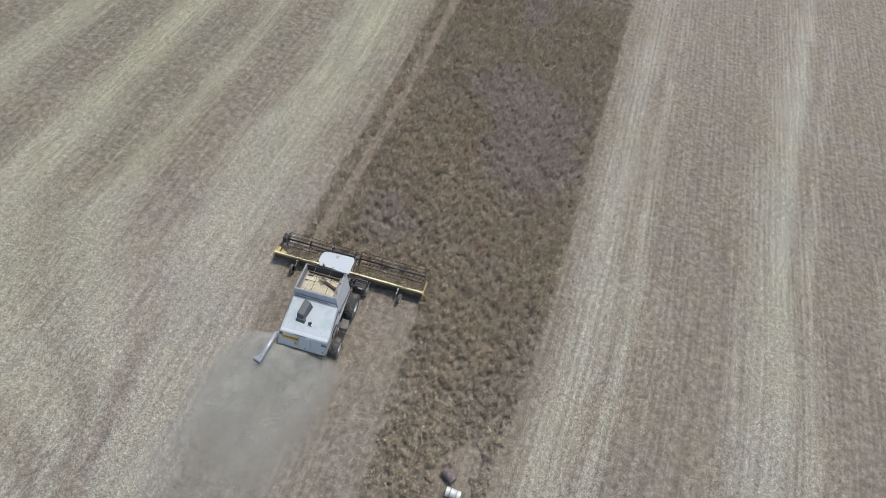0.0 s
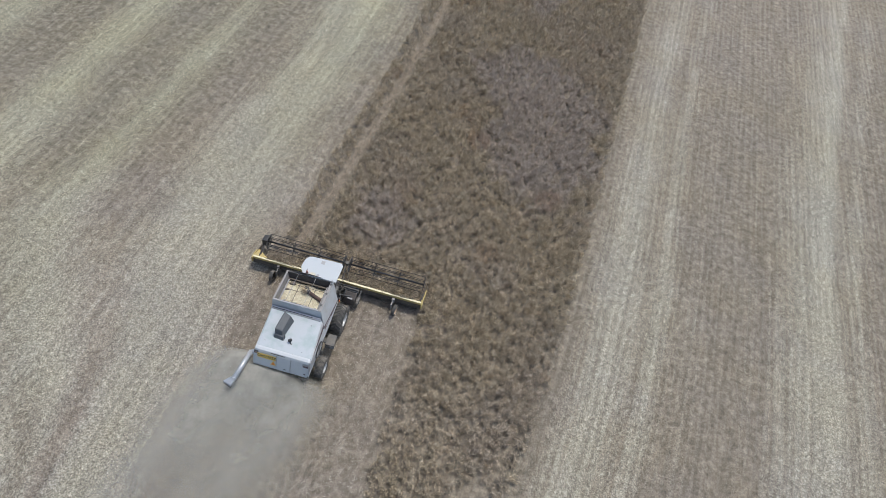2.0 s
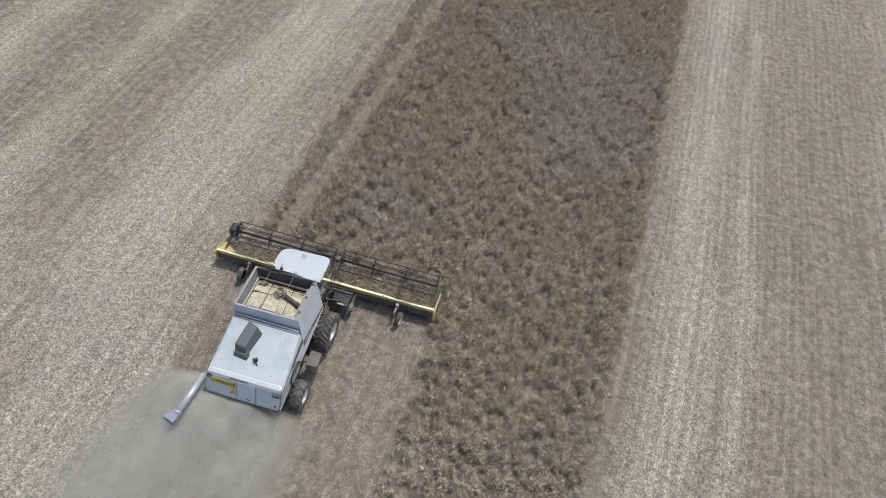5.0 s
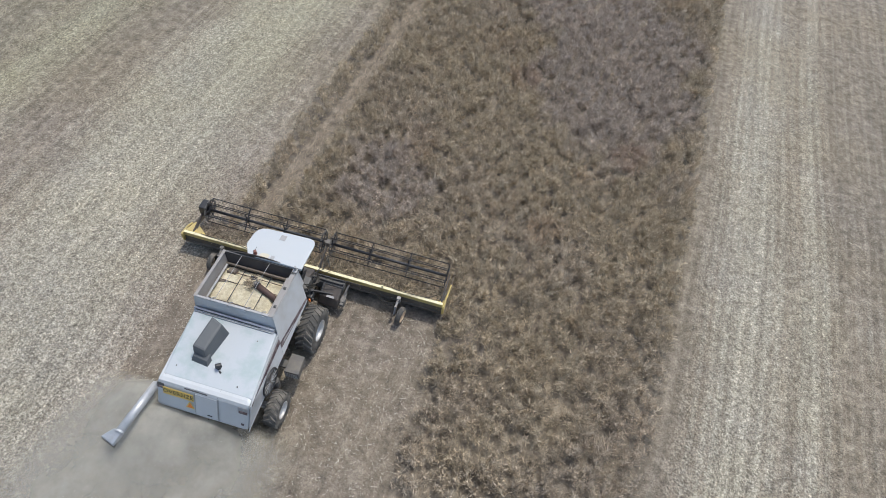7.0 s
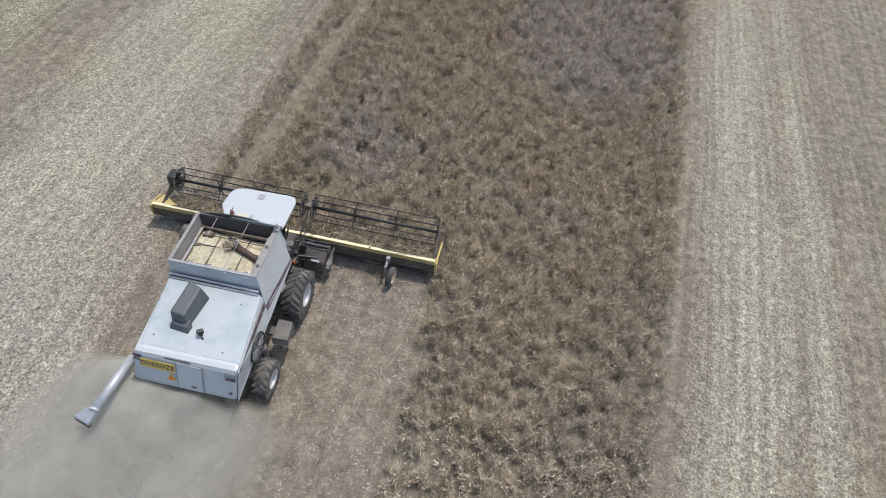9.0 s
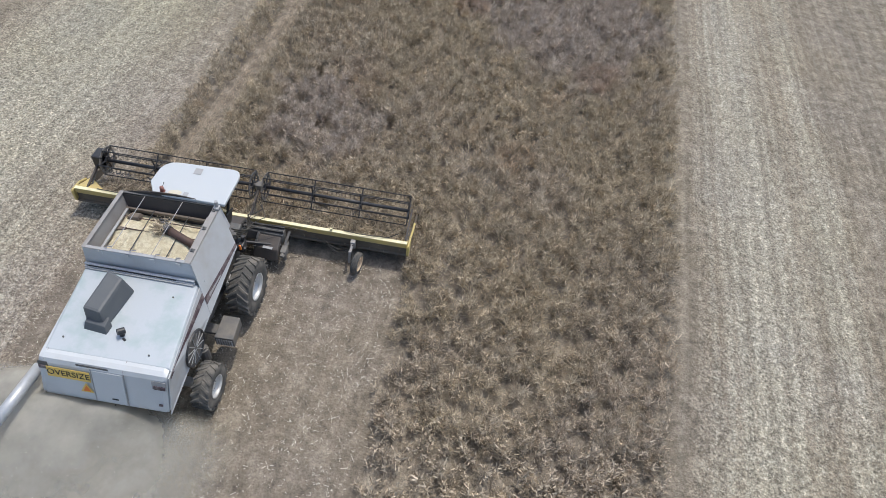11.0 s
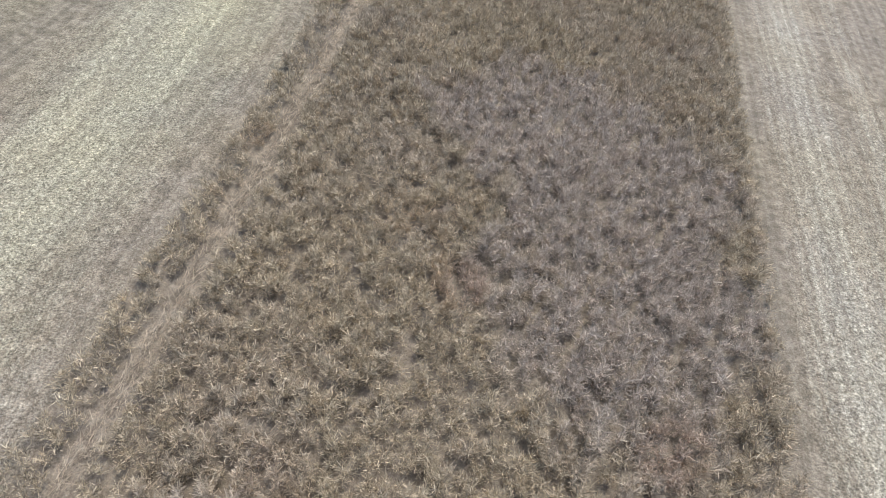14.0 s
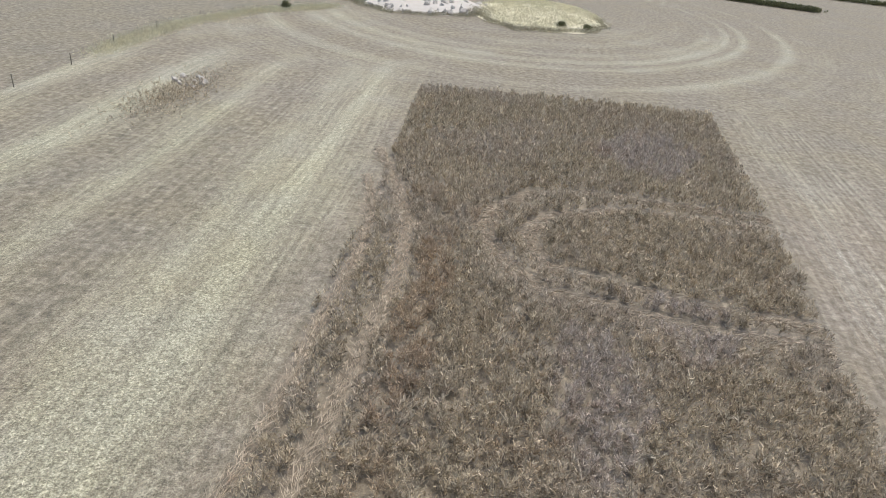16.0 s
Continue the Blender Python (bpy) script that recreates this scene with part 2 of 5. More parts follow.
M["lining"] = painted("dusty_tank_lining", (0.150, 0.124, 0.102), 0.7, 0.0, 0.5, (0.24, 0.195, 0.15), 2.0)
# near-black steel sheet; also carries the shade of the tank's front wall
M["tank_dark"] = painted("dark_sheet_and_tank_shade", (0.062, 0.055, 0.053), 0.7, 0.0, 0.5, (0.13, 0.105, 0.09), 2.4)
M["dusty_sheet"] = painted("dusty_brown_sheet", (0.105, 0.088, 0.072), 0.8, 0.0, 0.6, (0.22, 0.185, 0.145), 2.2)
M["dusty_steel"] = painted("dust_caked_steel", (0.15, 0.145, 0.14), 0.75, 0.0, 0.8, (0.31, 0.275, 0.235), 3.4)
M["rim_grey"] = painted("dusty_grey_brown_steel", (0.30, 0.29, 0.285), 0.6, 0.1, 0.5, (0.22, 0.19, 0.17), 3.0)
M["stain"] = painted("yellow_rust_stain", (0.60, 0.555, 0.42), 0.6, 0.0, 0.6, (0.56, 0.57, 0.56), 6.0)
M["sign"] = painted("sign_yellow", (0.80, 0.56, 0.15), 0.5, 0.0, 0.2)
M["orange"] = painted("orange_plastic", (0.85, 0.22, 0.04), 0.35, 0.0, 0.1)
M["red"] = painted("red_plastic", (0.24, 0.055, 0.045), 0.4, 0.0, 0.5)
M["maroon"] = painted("maroon_stripe", (0.075, 0.048, 0.060), 0.5, 0.0, 0.75, (0.25, 0.22, 0.22), 5.0, (0.46, 0.66))
M["ink"] = painted("black_ink", (0.02, 0.02, 0.02), 0.6, 0.0, 0.15)
M["rubber"] = painted("dusty_rubber", (0.080, 0.078, 0.075), 0.85, 0.0, 0.85, (0.27, 0.245, 0.215), 2.6)
M["rim"] = painted("silver_rim", (0.66, 0.66, 0.66), 0.4, 0.4, 0.3)
M["tan_rim"] = painted("tan_rim", (0.72, 0.56, 0.40), 0.6, 0.0, 0.15)
M["rust"] = painted("rusty_brown_steel", (0.095, 0.060, 0.055), 0.6, 0.2, 0.5, (0.17, 0.11, 0.08), 4.0)
M["galv"] = painted("galvanised_steel", (0.50, 0.52, 0.55), 0.42, 0.35, 0.6, (0.34, 0.34, 0.34), 4.0, (0.46, 0.68))
M["hose"] = painted("hose_rubber", (0.02, 0.02, 0.02), 0.5, 0.0, 0.3)
M["wood"] = painted("weathered_wood", (0.16, 0.14, 0.12), 0.9, 0.0, 0.4)
M["rock"] = painted("pale_rock", (0.50, 0.465, 0.43), 0.9, 0.0, 0.6, (0.42, 0.37, 0.31), 0.9)
M["barrel_purple"] = painted("faded_purple_steel", (0.165, 0.120, 0.125), 0.55, 0.1, 0.5)
M["barrel_white"] = painted("white_steel", (0.72, 0.71, 0.68), 0.4, 0.2, 0.3)
_g = Nodes("grain")
_at = _g.where()
_v = _g.add("ShaderNodeTexVoronoi", Scale=60.0)
_g.link(_at, _v.inputs["Vector"])
_g.bump(_g.math("ADD", _v.outputs["Distance"], _g.noise(9.0, _at, 4)), 0.9, 0.03)
M["grain"] = _g.done(_g.mix(_g.ramp(_g.noise(5.0, _at, 6, 0.75), (0.42, (0, 0, 0)), (0.58, (1, 1, 1))), _g.mix(_v.outputs["Distance"], (0.80, 0.72, 0.52), (0.58, 0.49, 0.32)), (0.86, 0.79, 0.60)), 0.8)
_g = Nodes("cab_glass")
_g.b.inputs["Transmission Weight"].default_value = 0.6
M["glass"] = _g.done((0.05, 0.06, 0.06), 0.05)


# ---- mesh tools ----
def part(name, bm, material, parent=None, label="", smooth=False):
    me = bpy.data.meshes.new(name)
    bmesh.ops.recalc_face_normals(bm, faces=bm.faces)
    bm.to_mesh(me)
    bm.free()
    me.materials.append(material)
    if smooth:
        me.polygons.foreach_set("use_smooth", [True] * len(me.polygons))
    ob = new(name, me)
    ob.parent = parent
    return tagged(ob, label)


def thing(name, label, category, group="", at=(0, 0, 0)):
    ob = new(name)
    ob.location = at
    return tagged(ob, label, category, group)


def bevel(bm, width, segments=2):
    if width > 0:
        bmesh.ops.bevel(bm, geom=list(bm.edges), offset=width, segments=segments, affect="EDGES", profile=0.6)
    return bm


def hexa(corners, soft=0.0):
    """A six-sided block from four bottom and four top corners."""
    bm = bmesh.new()
    v = [bm.verts.new(c) for c in corners]
    for f in ((3, 2, 1, 0), (4, 5, 6, 7), (0, 1, 5, 4), (1, 2, 6, 5), (2, 3, 7, 6), (3, 0, 4, 7)):
        bm.faces.new([v[i] for i in f])
    return bevel(bm, soft)


def block(x0, x1, y0, y1, z0, z1, soft=0.0):
    return hexa([(x0, y0, z0), (x1, y0, z0), (x1, y1, z0), (x0, y1, z0), (x0, y0, z1), (x1, y0, z1), (x1, y1, z1), (x0, y1, z1)], soft)


def slab(outline, z0, z1, soft=0.0):
    """A flat plate with the outline (x, y)."""
    bm = bmesh.new()
    f = bm.faces.new([bm.verts.new((x, y, z0)) for x, y in outline])
    up = bmesh.ops.extrude_face_region(bm, geom=[f])
    bmesh.ops.translate(bm, vec=(0, 0, z1 - z0), verts=[g for g in up["geom"] if isinstance(g, bmesh.types.BMVert)])
    return bevel(bm, soft)


def side_plate(outline, x0, x1, soft=0.0):
    """An upright plate with the outline (y, z) between x0 and x1."""
    bm = bmesh.new()
    f = bm.faces.new([bm.verts.new((x0, y, z)) for y, z in outline])
    up = bmesh.ops.extrude_face_region(bm, geom=[f])
    bmesh.ops.translate(bm, vec=(x1 - x0, 0, 0), verts=[g for g in up["geom"] if isinstance(g, bmesh.types.BMVert)])
    return bevel(bm, soft)


def merge(*some):
    bm = bmesh.new()
    for s in some:
        me = bpy.data.meshes.new("tmp")
        s.to_mesh(me)
        s.free()
        bm.from_mesh(me)
        bpy.data.meshes.remove(me)
    return bm


def rod(a, b, r, r2=None, sides=12):
    """A round bar from a to b."""
    a, b = Vector(a), Vector(b)
    bm = bmesh.new()
    m = Matrix.Translation((a + b) / 2) @ (b - a).to_track_quat("Z", "Y").to_matrix().to_4x4()
    bmesh.ops.create_cone(bm, cap_ends=True, segments=sides, radius1=r, radius2=r if r2 is None else r2, depth=(b - a).length, matrix=m)
    return bm


def pipe(points, r, sides=8):
    """A round tube through points."""
    bm = bmesh.new()
    pts = [Vector(p) for p in points]
    rings = []
    for i, p in enumerate(pts):
        way = (pts[min(i + 1, len(pts) - 1)] - pts[max(i - 1, 0)]).normalized()
        q = way.to_track_quat("Z", "Y")
        rings.append([bm.verts.new(p + q @ Vector((r * math.cos(2 * math.pi * k / sides), r * math.sin(2 * math.pi * k / sides), 0))) for k in range(sides)])
    for a, b in zip(rings, rings[1:]):
        for k in range(sides):
            bm.faces.new((a[k], a[(k + 1) % sides], b[(k + 1) % sides], b[k]))
    bm.faces.new(rings[0][::-1])
    bm.faces.new(rings[-1])
    return bm


def sag(a, b, drop, n=8):
    a, b = Vector(a), Vector(b)
    return [a.lerp(b, i / n) - Vector((0, 0, drop * 4 * (i / n) * (1 - i / n))) for i in range(n + 1)]


def lathe(profile, centre, sides=40):
    """A body of revolution about the x axis through centre; profile of (x, radius)."""
    bm = bmesh.new()
    cx, cy, cz = centre
    rings = [[bm.verts.new((cx + x, cy + r * math.sin(2 * math.pi * k / sides), cz + r * math.cos(2 * math.pi * k / sides))) for k in range(sides)] for x, r in profile]
    for a, b in zip(rings, rings[1:]):
        for k in range(sides):
            bm.faces.new((a[k], a[(k + 1) % sides], b[(k + 1) % sides], b[k]))
    return bm


def text_mesh(words, size, depth=0.004):
    cu = bpy.data.curves.new("words", "FONT")
    cu.body, cu.size, cu.extrude, cu.align_x, cu.align_y = words, size, depth, "CENTER", "CENTER"
    ob = new("words", cu)
    me = bpy.data.meshes.new_from_object(ob.evaluated_get(bpy.context.evaluated_depsgraph_get()))
    bm = bmesh.new()
    bm.from_mesh(me)
    bpy.data.objects.remove(ob)
    bpy.data.curves.remove(cu)
    bpy.data.meshes.remove(me)
    return bm


def quads(name, verts, material, kind="stuff", fields=()):
    """One mesh of loose four-cornered blades: verts is (n, 4, 3)."""
    n = len(verts)
    me = bpy.data.meshes.new(name)
    me.vertices.add(n * 4)
    me.vertices.foreach_set("co", verts.reshape(-1).astype(np.float32))
    me.loops.add(n * 4)
    me.loops.foreach_set("vertex_index", np.arange(n * 4, dtype=np.int32))
    me.polygons.add(n)
    me.polygons.foreach_set("loop_start", np.arange(0, n * 4, 4, dtype=np.int32))
    for key, value in fields:
        me.attributes.new(key, "FLOAT", "POINT").data.foreach_set("value", np.repeat(value, 4).astype(np.float32))
    me.materials.append(material)
    me.update(calc_edges=True)
    return tagged(new(name, me), kind=kind)


# ---- the field's plan ----
EDGE_L = np.array([(-60, -5.2), (4, -4.75), (8, -4.6), (13, -4.35), (18, -4.05), (25, -3.55), (30, -3.35), (36, -3.2), (45, -3.5), (54, -3.9), (64, -4.2), (74, -4.9), (84, -5.45), (130, -7.0)])
EDGE_R = np.array([(-60, 9.6), (-22, 11.9), (-8, 13.3), (0, 14.55), (5, 15.1), (12, 15.8), (20, 16.4), (28, 17.1), (36, 17.85), (45, 18.55), (54, 19.3), (68, 20.6), (89, 21.8), (130, 25.0)])
CUT_X, HEADER_Y, END_Y = 5.7, 3.9, 86.0
TRACK = np.array([(-3.7, 4.0), (-3.3, 7.0), (-2.65, 14.5), (-1.9, 25.0), (-1.4, 36.0), (-1.0, 46.0), (-0.7, 51.0), (-1.3, 57.0), (-3.8, 64.0), (-5.6, 68.0)])
TRACK_B = np.array([(-3.6, 36.0), (-3.2, 39.5), (-3.1, 44.0), (-3.2, 48.0), (-3.1, 53.0), (-3.7, 58.0), (-5.2, 63.0)])
LOOP_OUT = np.array([(20.5, 64.0), (14.8, 64.3), (9.5, 64.7), (5.5, 63.4), (3.4, 60.6), (2.7, 57.3), (4.3, 54.0), (6.2, 51.9), (9.9, 51.3), (13.6, 50.4), (19.0, 50.6)])
LOOP_IN = np.array([(20.5, 62.6), (11.2, 62.6), (6.6, 60.4), (5.2, 57.2), (6.4, 54.2), (10.1, 53.4), (14.0, 52.5), (19.0, 52.0)])


def near_line(x, y, line):
    """Distance from points to a bent line."""
    best = np.full(np.shape(x), 1e9)
    for (ax, ay), (bx, by) in zip(line, line[1:]):
        l2 = (bx - ax) ** 2 + (by - ay) ** 2
        t = np.clip(((x - ax) * (bx - ax) + (y - ay) * (by - ay)) / l2, 0, 1)
        best = np.minimum(best, np.hypot(x - ax - t * (bx - ax), y - ay - t * (by - ay)))
    return best


def left_edge(y):
    return np.interp(y, EDGE_L[:, 0], EDGE_L[:, 1])


def right_edge(y):
    return np.interp(y, EDGE_R[:, 0], EDGE_R[:, 1])


def hump(v, at, width):
    return np.exp(-(((v - at) / width) ** 2))


def wave(x, y, s, k=0.0):
    """A soft random field made of a few sines."""
    return (np.sin(x * 1.3 * s + k) * np.sin(y * 0.9 * s + 1.7 * k + 0.6) + np.sin((x * 0.7 + y * 0.8) * s + 2.1 + k) + np.sin((x * 1.1 - y * 0.6) * 1.7 * s + 0.4 - k)) / 3


def straw_plan(x, y):
    """How much pale straw covers the ground, 0 to 1, and how yellow it is."""
    dl, dr = left_edge(y) - x, x - right_edge(y)
    wob = 0.45 * wave(x, y, 0.11) + 0.12 * wave(x, y, 0.6, 1.0)
    a = dl + wob + 0.045 * np.maximum(5 - y, 0) ** 2 * np.clip((dl - 3.5) / 4, 0, 1)
    left = 0.35 + 0.30 * hump(a, 5.4, 2.2) * (1 - 0.7 * np.clip((y - 40) / 25, 0, 1)) + 0.55 * hump(a, 4.7, 0.6) + 0.20 * hump(a, 7.6, 0.9) - 0.24 * hump(a, 11.5, 1.8) + 0.25 * hump(a, 15.0, 0.8) - 0.22 * hump(a, 18.5, 1.5)
    left += 0.42 * hump(a, 22.5, 1.6) - 0.28 * hump(a, 27, 2.2) + 0.35 * hump(a, 32, 2) - 0.25 * hump(a, 37, 2.5) + 0.2 * hump(a, 43, 3)
    b = (dr + wob) / (1 + 0.006 * np.clip(y - 15, 0, 45))
    right = 0.35 + 0.36 * hump(b, 3.0, 1.5) + 0.30 * hump(b, 5.8, 0.5) - 0.12 * hump(b, 7.3, 0.5) - 0.30 * hump(b, 10.2, 1.5) - 0.20 * hump(b, 12.8, 0.5)
    right += 0.32 * hump(b, 16.5, 2.2) + 0.40 * hump(b, 17.6, 0.6) + 0.22 * hump(b, 20.0, 0.6) - 0.30 * hump(b, 23.5, 1.8) + 0.2 * hump(b, 28, 1.5) - 0.2 * hump(b, 33, 2.5)
    left = 0.47 + (left - 0.47) * (1 - 0.25 * np.clip((y - 30) / 25, 0, 1)) - 0.12 * hump(dl, 0.6, 1.0)
    right = 0.34 + (right - 0.34) * (1 - 0.45 * np.clip((y - 38) / 25, 0, 1))
    calm = np.clip((6 - y) / 10, 0, 1) * np.clip((dl - 6) / 4, 0, 1)
    left = left * (1 - 0.45 * calm) + 0.80 * 0.45 * calm
    left = left + 0.22 * np.clip((4 - y) / 8, 0, 1) * hump(dl, 1.8, 2.5) + 0.10 * np.clip((18 - y) / 10, 0, 1)
    right = right - 0.30 * hump(b, 0.2, 0.6)
    left, right = 0.41 + 1.25 * (left - 0.40), 0.34 - 0.18 * np.clip((y - 10) / 20, 0, 1) + 1.3 * (right - 0.38)
    cut = -0.50 + 0.12 * wave(x, y, 0.7) + 0.62 * np.clip((-6 - y) / 5, 0, 1) * hump(x, -1.5, 3.8)
    s = np.where(dl > 0, left, np.where(dr > 0, right, cut))
    rho = np.hypot((x - 2) / 0.75, y - 150) + wob
    head = 0.27 + 0.05 * np.sin(rho * 0.9 + 2 * wave(x, y, 0.05)) + 0.44 * hump(rho, 46, 1.0) + 0.38 * hump(rho, 49.5, 0.8) + 0.30 * hump(rho, 58, 1.2) + 0.22 * hump(rho, 42, 0.7) - 0.12 * hump(rho, 54, 3) + 0.12 * hump(rho, 36, 1.0) + 0.14 * wave(x, y, 0.11, 5.0)
    w = np.clip((y - 86) / 10, 0, 1)
    s = np.where((dl < 0) & (dr < 0) & ((y > HEADER_Y) | (x > CUT_X)), 0.02, s)
    lane = np.minimum(np.minimum(near_line(x, y, TRACK), near_line(x, y, TRACK_B) + 0.1), np.minimum(near_line(x, y, LOOP_OUT), near_line(x, y, LOOP_IN)))
    s = np.where((y > HEADER_Y) & (dl < 0) & (dr < 0), np.maximum(s, 0.12 * np.clip(1.3 - lane / 0.6, 0, 1)), s)
    s = s * (1 - w) + head * w
    verge = near_line(x, y, np.array([(-37.4, 84.0), (-38.4, 92.0), (-38.3, 102.0), (-34.5, 115.0), (-26.5, 126.0)]))
    beyond = np.interp(y, (60, 70, 81, 91, 102, 115, 126, 140), (-35.5, -36.3, -37.2, -38.4, -38.3, -34.5, -26.5, -20)) - x
    s = np.where(y > 60, s - (s + 0.12) * np.clip(beyond / 2, 0, 1), s)
    s = s - 0.20 * np.clip((y - 130) / 25, 0, 1)
    s = np.maximum(s, 0.95 * np.clip(1.4 - verge / 1.1, 0, 1))
    warm = 0.26 + (0.42 + 0.5 * hump(a, 15.0, 3.5)) * (dl > 0) * np.clip(0.25 + (y - 3) / 16, 0.25, 1) + 0.2 * hump(dr, 0.2, 1.2) + 0.20 * wave(x, y, 0.08, 2.0) + 0.25 * np.clip((dl - 8) / 10, 0, 1) - 0.40 * hump(a, 11.5, 3.0) * (dl > 0) * np.clip((45 - y) / 20, 0, 1) - 0.35 * hump(dl, 0.8, 1.0)
    warm = warm + 0.22 * (dl > 0) * np.clip((y - 15) / 15, 0, 1)
    warm = warm + (0.75 - warm) * np.clip((y - 62) / 14, 0, 1)
    warm = np.where(y > 60, warm + (1.0 - warm) * np.clip(beyond / 2, 0, 1), warm)
    return np.clip(s + 0.08 * wave(x, y, 0.35, 4.0), -0.6, 1), np.clip(warm, 0, 1)


def crop_stands(x, y):
    """Where uncut plants stand: 0 or less is bare."""
    inside = np.minimum(x - left_edge(y), right_edge(y) - x)
    inside = np.where(y < HEADER_Y, np.minimum(inside, x - CUT_X), inside)
    inside = np.minimum(inside, END_Y + 0.05 * x - y)
    bare = np.minimum(near_line(x, y, TRACK) - 0.45, np.minimum(near_line(x, y, LOOP_OUT), near_line(x, y, LOOP_IN)) - 0.58)
    bare = np.minimum(bare, near_line(x, y, TRACK_B) - 0.36)
    bare = np.minimum(bare, np.minimum(np.hypot(x - 11.0, y + 9.9) - 1.25, np.hypot((x - 11.6) / 0.8, y + 8.0) - 1.1))
    return np.minimum(inside + 0.18 * wave(x, y, 3.0), bare + 0.15 * wave(x, y, 2.5, 3.0))


# ---- ground ----
def build_ground():
    def lines(a, b, step):
        mid = list(np.arange(a, b + 1e-6, step))
        out = [step * 1.35 ** k for k in range(1, 27)]
        return np.array([a - sum(out[: k + 1]) for k in range(26)][::-1] + mid + [b + sum(out[: k + 1]) for k in range(26)])

    gx, gy = lines(-55, 65, 0.6), lines(-30, 165, 1.0)
    x, y = np.meshgrid(gx, gy)
    near = np.clip(1 - np.maximum(np.abs(x) - 60, 0) / 60, 0, 1) * np.clip(1 - np.maximum(np.abs(y - 65) - 95, 0) / 60, 0, 1)
    z = near * (0.03 * wave(x, y, 0.45) + 0.012 * wave(x, y, 0.9, 1.0)) - 0.04
    under = (np.abs(x) < 7) & (y > -8) & (y < 6)
    z = np.where(under, -0.02 + 0.008 * wave(x, y, 0.9, 1.0), z)
    s, warm = straw_plan(x, y)
    ny, nx = x.shape
    me = bpy.data.meshes.new("ground")
    i = np.arange(ny * nx).reshape(ny, nx)
    f = np.stack([i[:-1, :-1], i[:-1, 1:], i[1:, 1:], i[1:, :-1]], -1).reshape(-1, 4)
    me.from_pydata(np.stack([x, y, z], -1).reshape(-1, 3).tolist(), [], f.tolist())
    rho, turn = np.hypot((x - 2) / 0.75, y - 150), np.arctan2(y - 150, (x - 2) / 0.75)
    part_way = np.clip((x - left_edge(y)) / (right_edge(y) - left_edge(y)), 0, 1)
    across = x - (left_edge(y) + 5.0) * (1 - part_way) - (right_edge(y) - 14.5) * part_way
    for key, v in (("straw", s), ("tone", warm), ("across", across), ("arc", rho), ("turn", 1.2 * turn), ("headland", np.clip((y - 84) / 10, 0, 1)), ("even", np.clip((y - 30) / 45, 0, 1))):
        me.attributes.new(key, "FLOAT", "POINT").data.foreach_set("value", v.reshape(-1).astype(np.float32))
    me.polygons.foreach_set("use_smooth", [True] * len(me.polygons))
    me.materials.append(M["ground"])
    return tagged(new("ground", me), "brown harvested field with pale stripes of straw", "ground", kind="structure")


build_ground()


# ---- the combine harvester ----
def blades(base, way, length, width, rng):
    """Flat tapering blades from base along way: (n, 4, 3)."""
    side = np.cross(way, rng.normal(size=way.shape))
    side /= np.linalg.norm(side, axis=1, keepdims=True) + 1e-9
    tip = base + way * length[:, None]
    s = side * width[:, None] / 2
    return np.stack([base - s, base + s, tip + 0.45 * s, tip - 0.45 * s], 1)


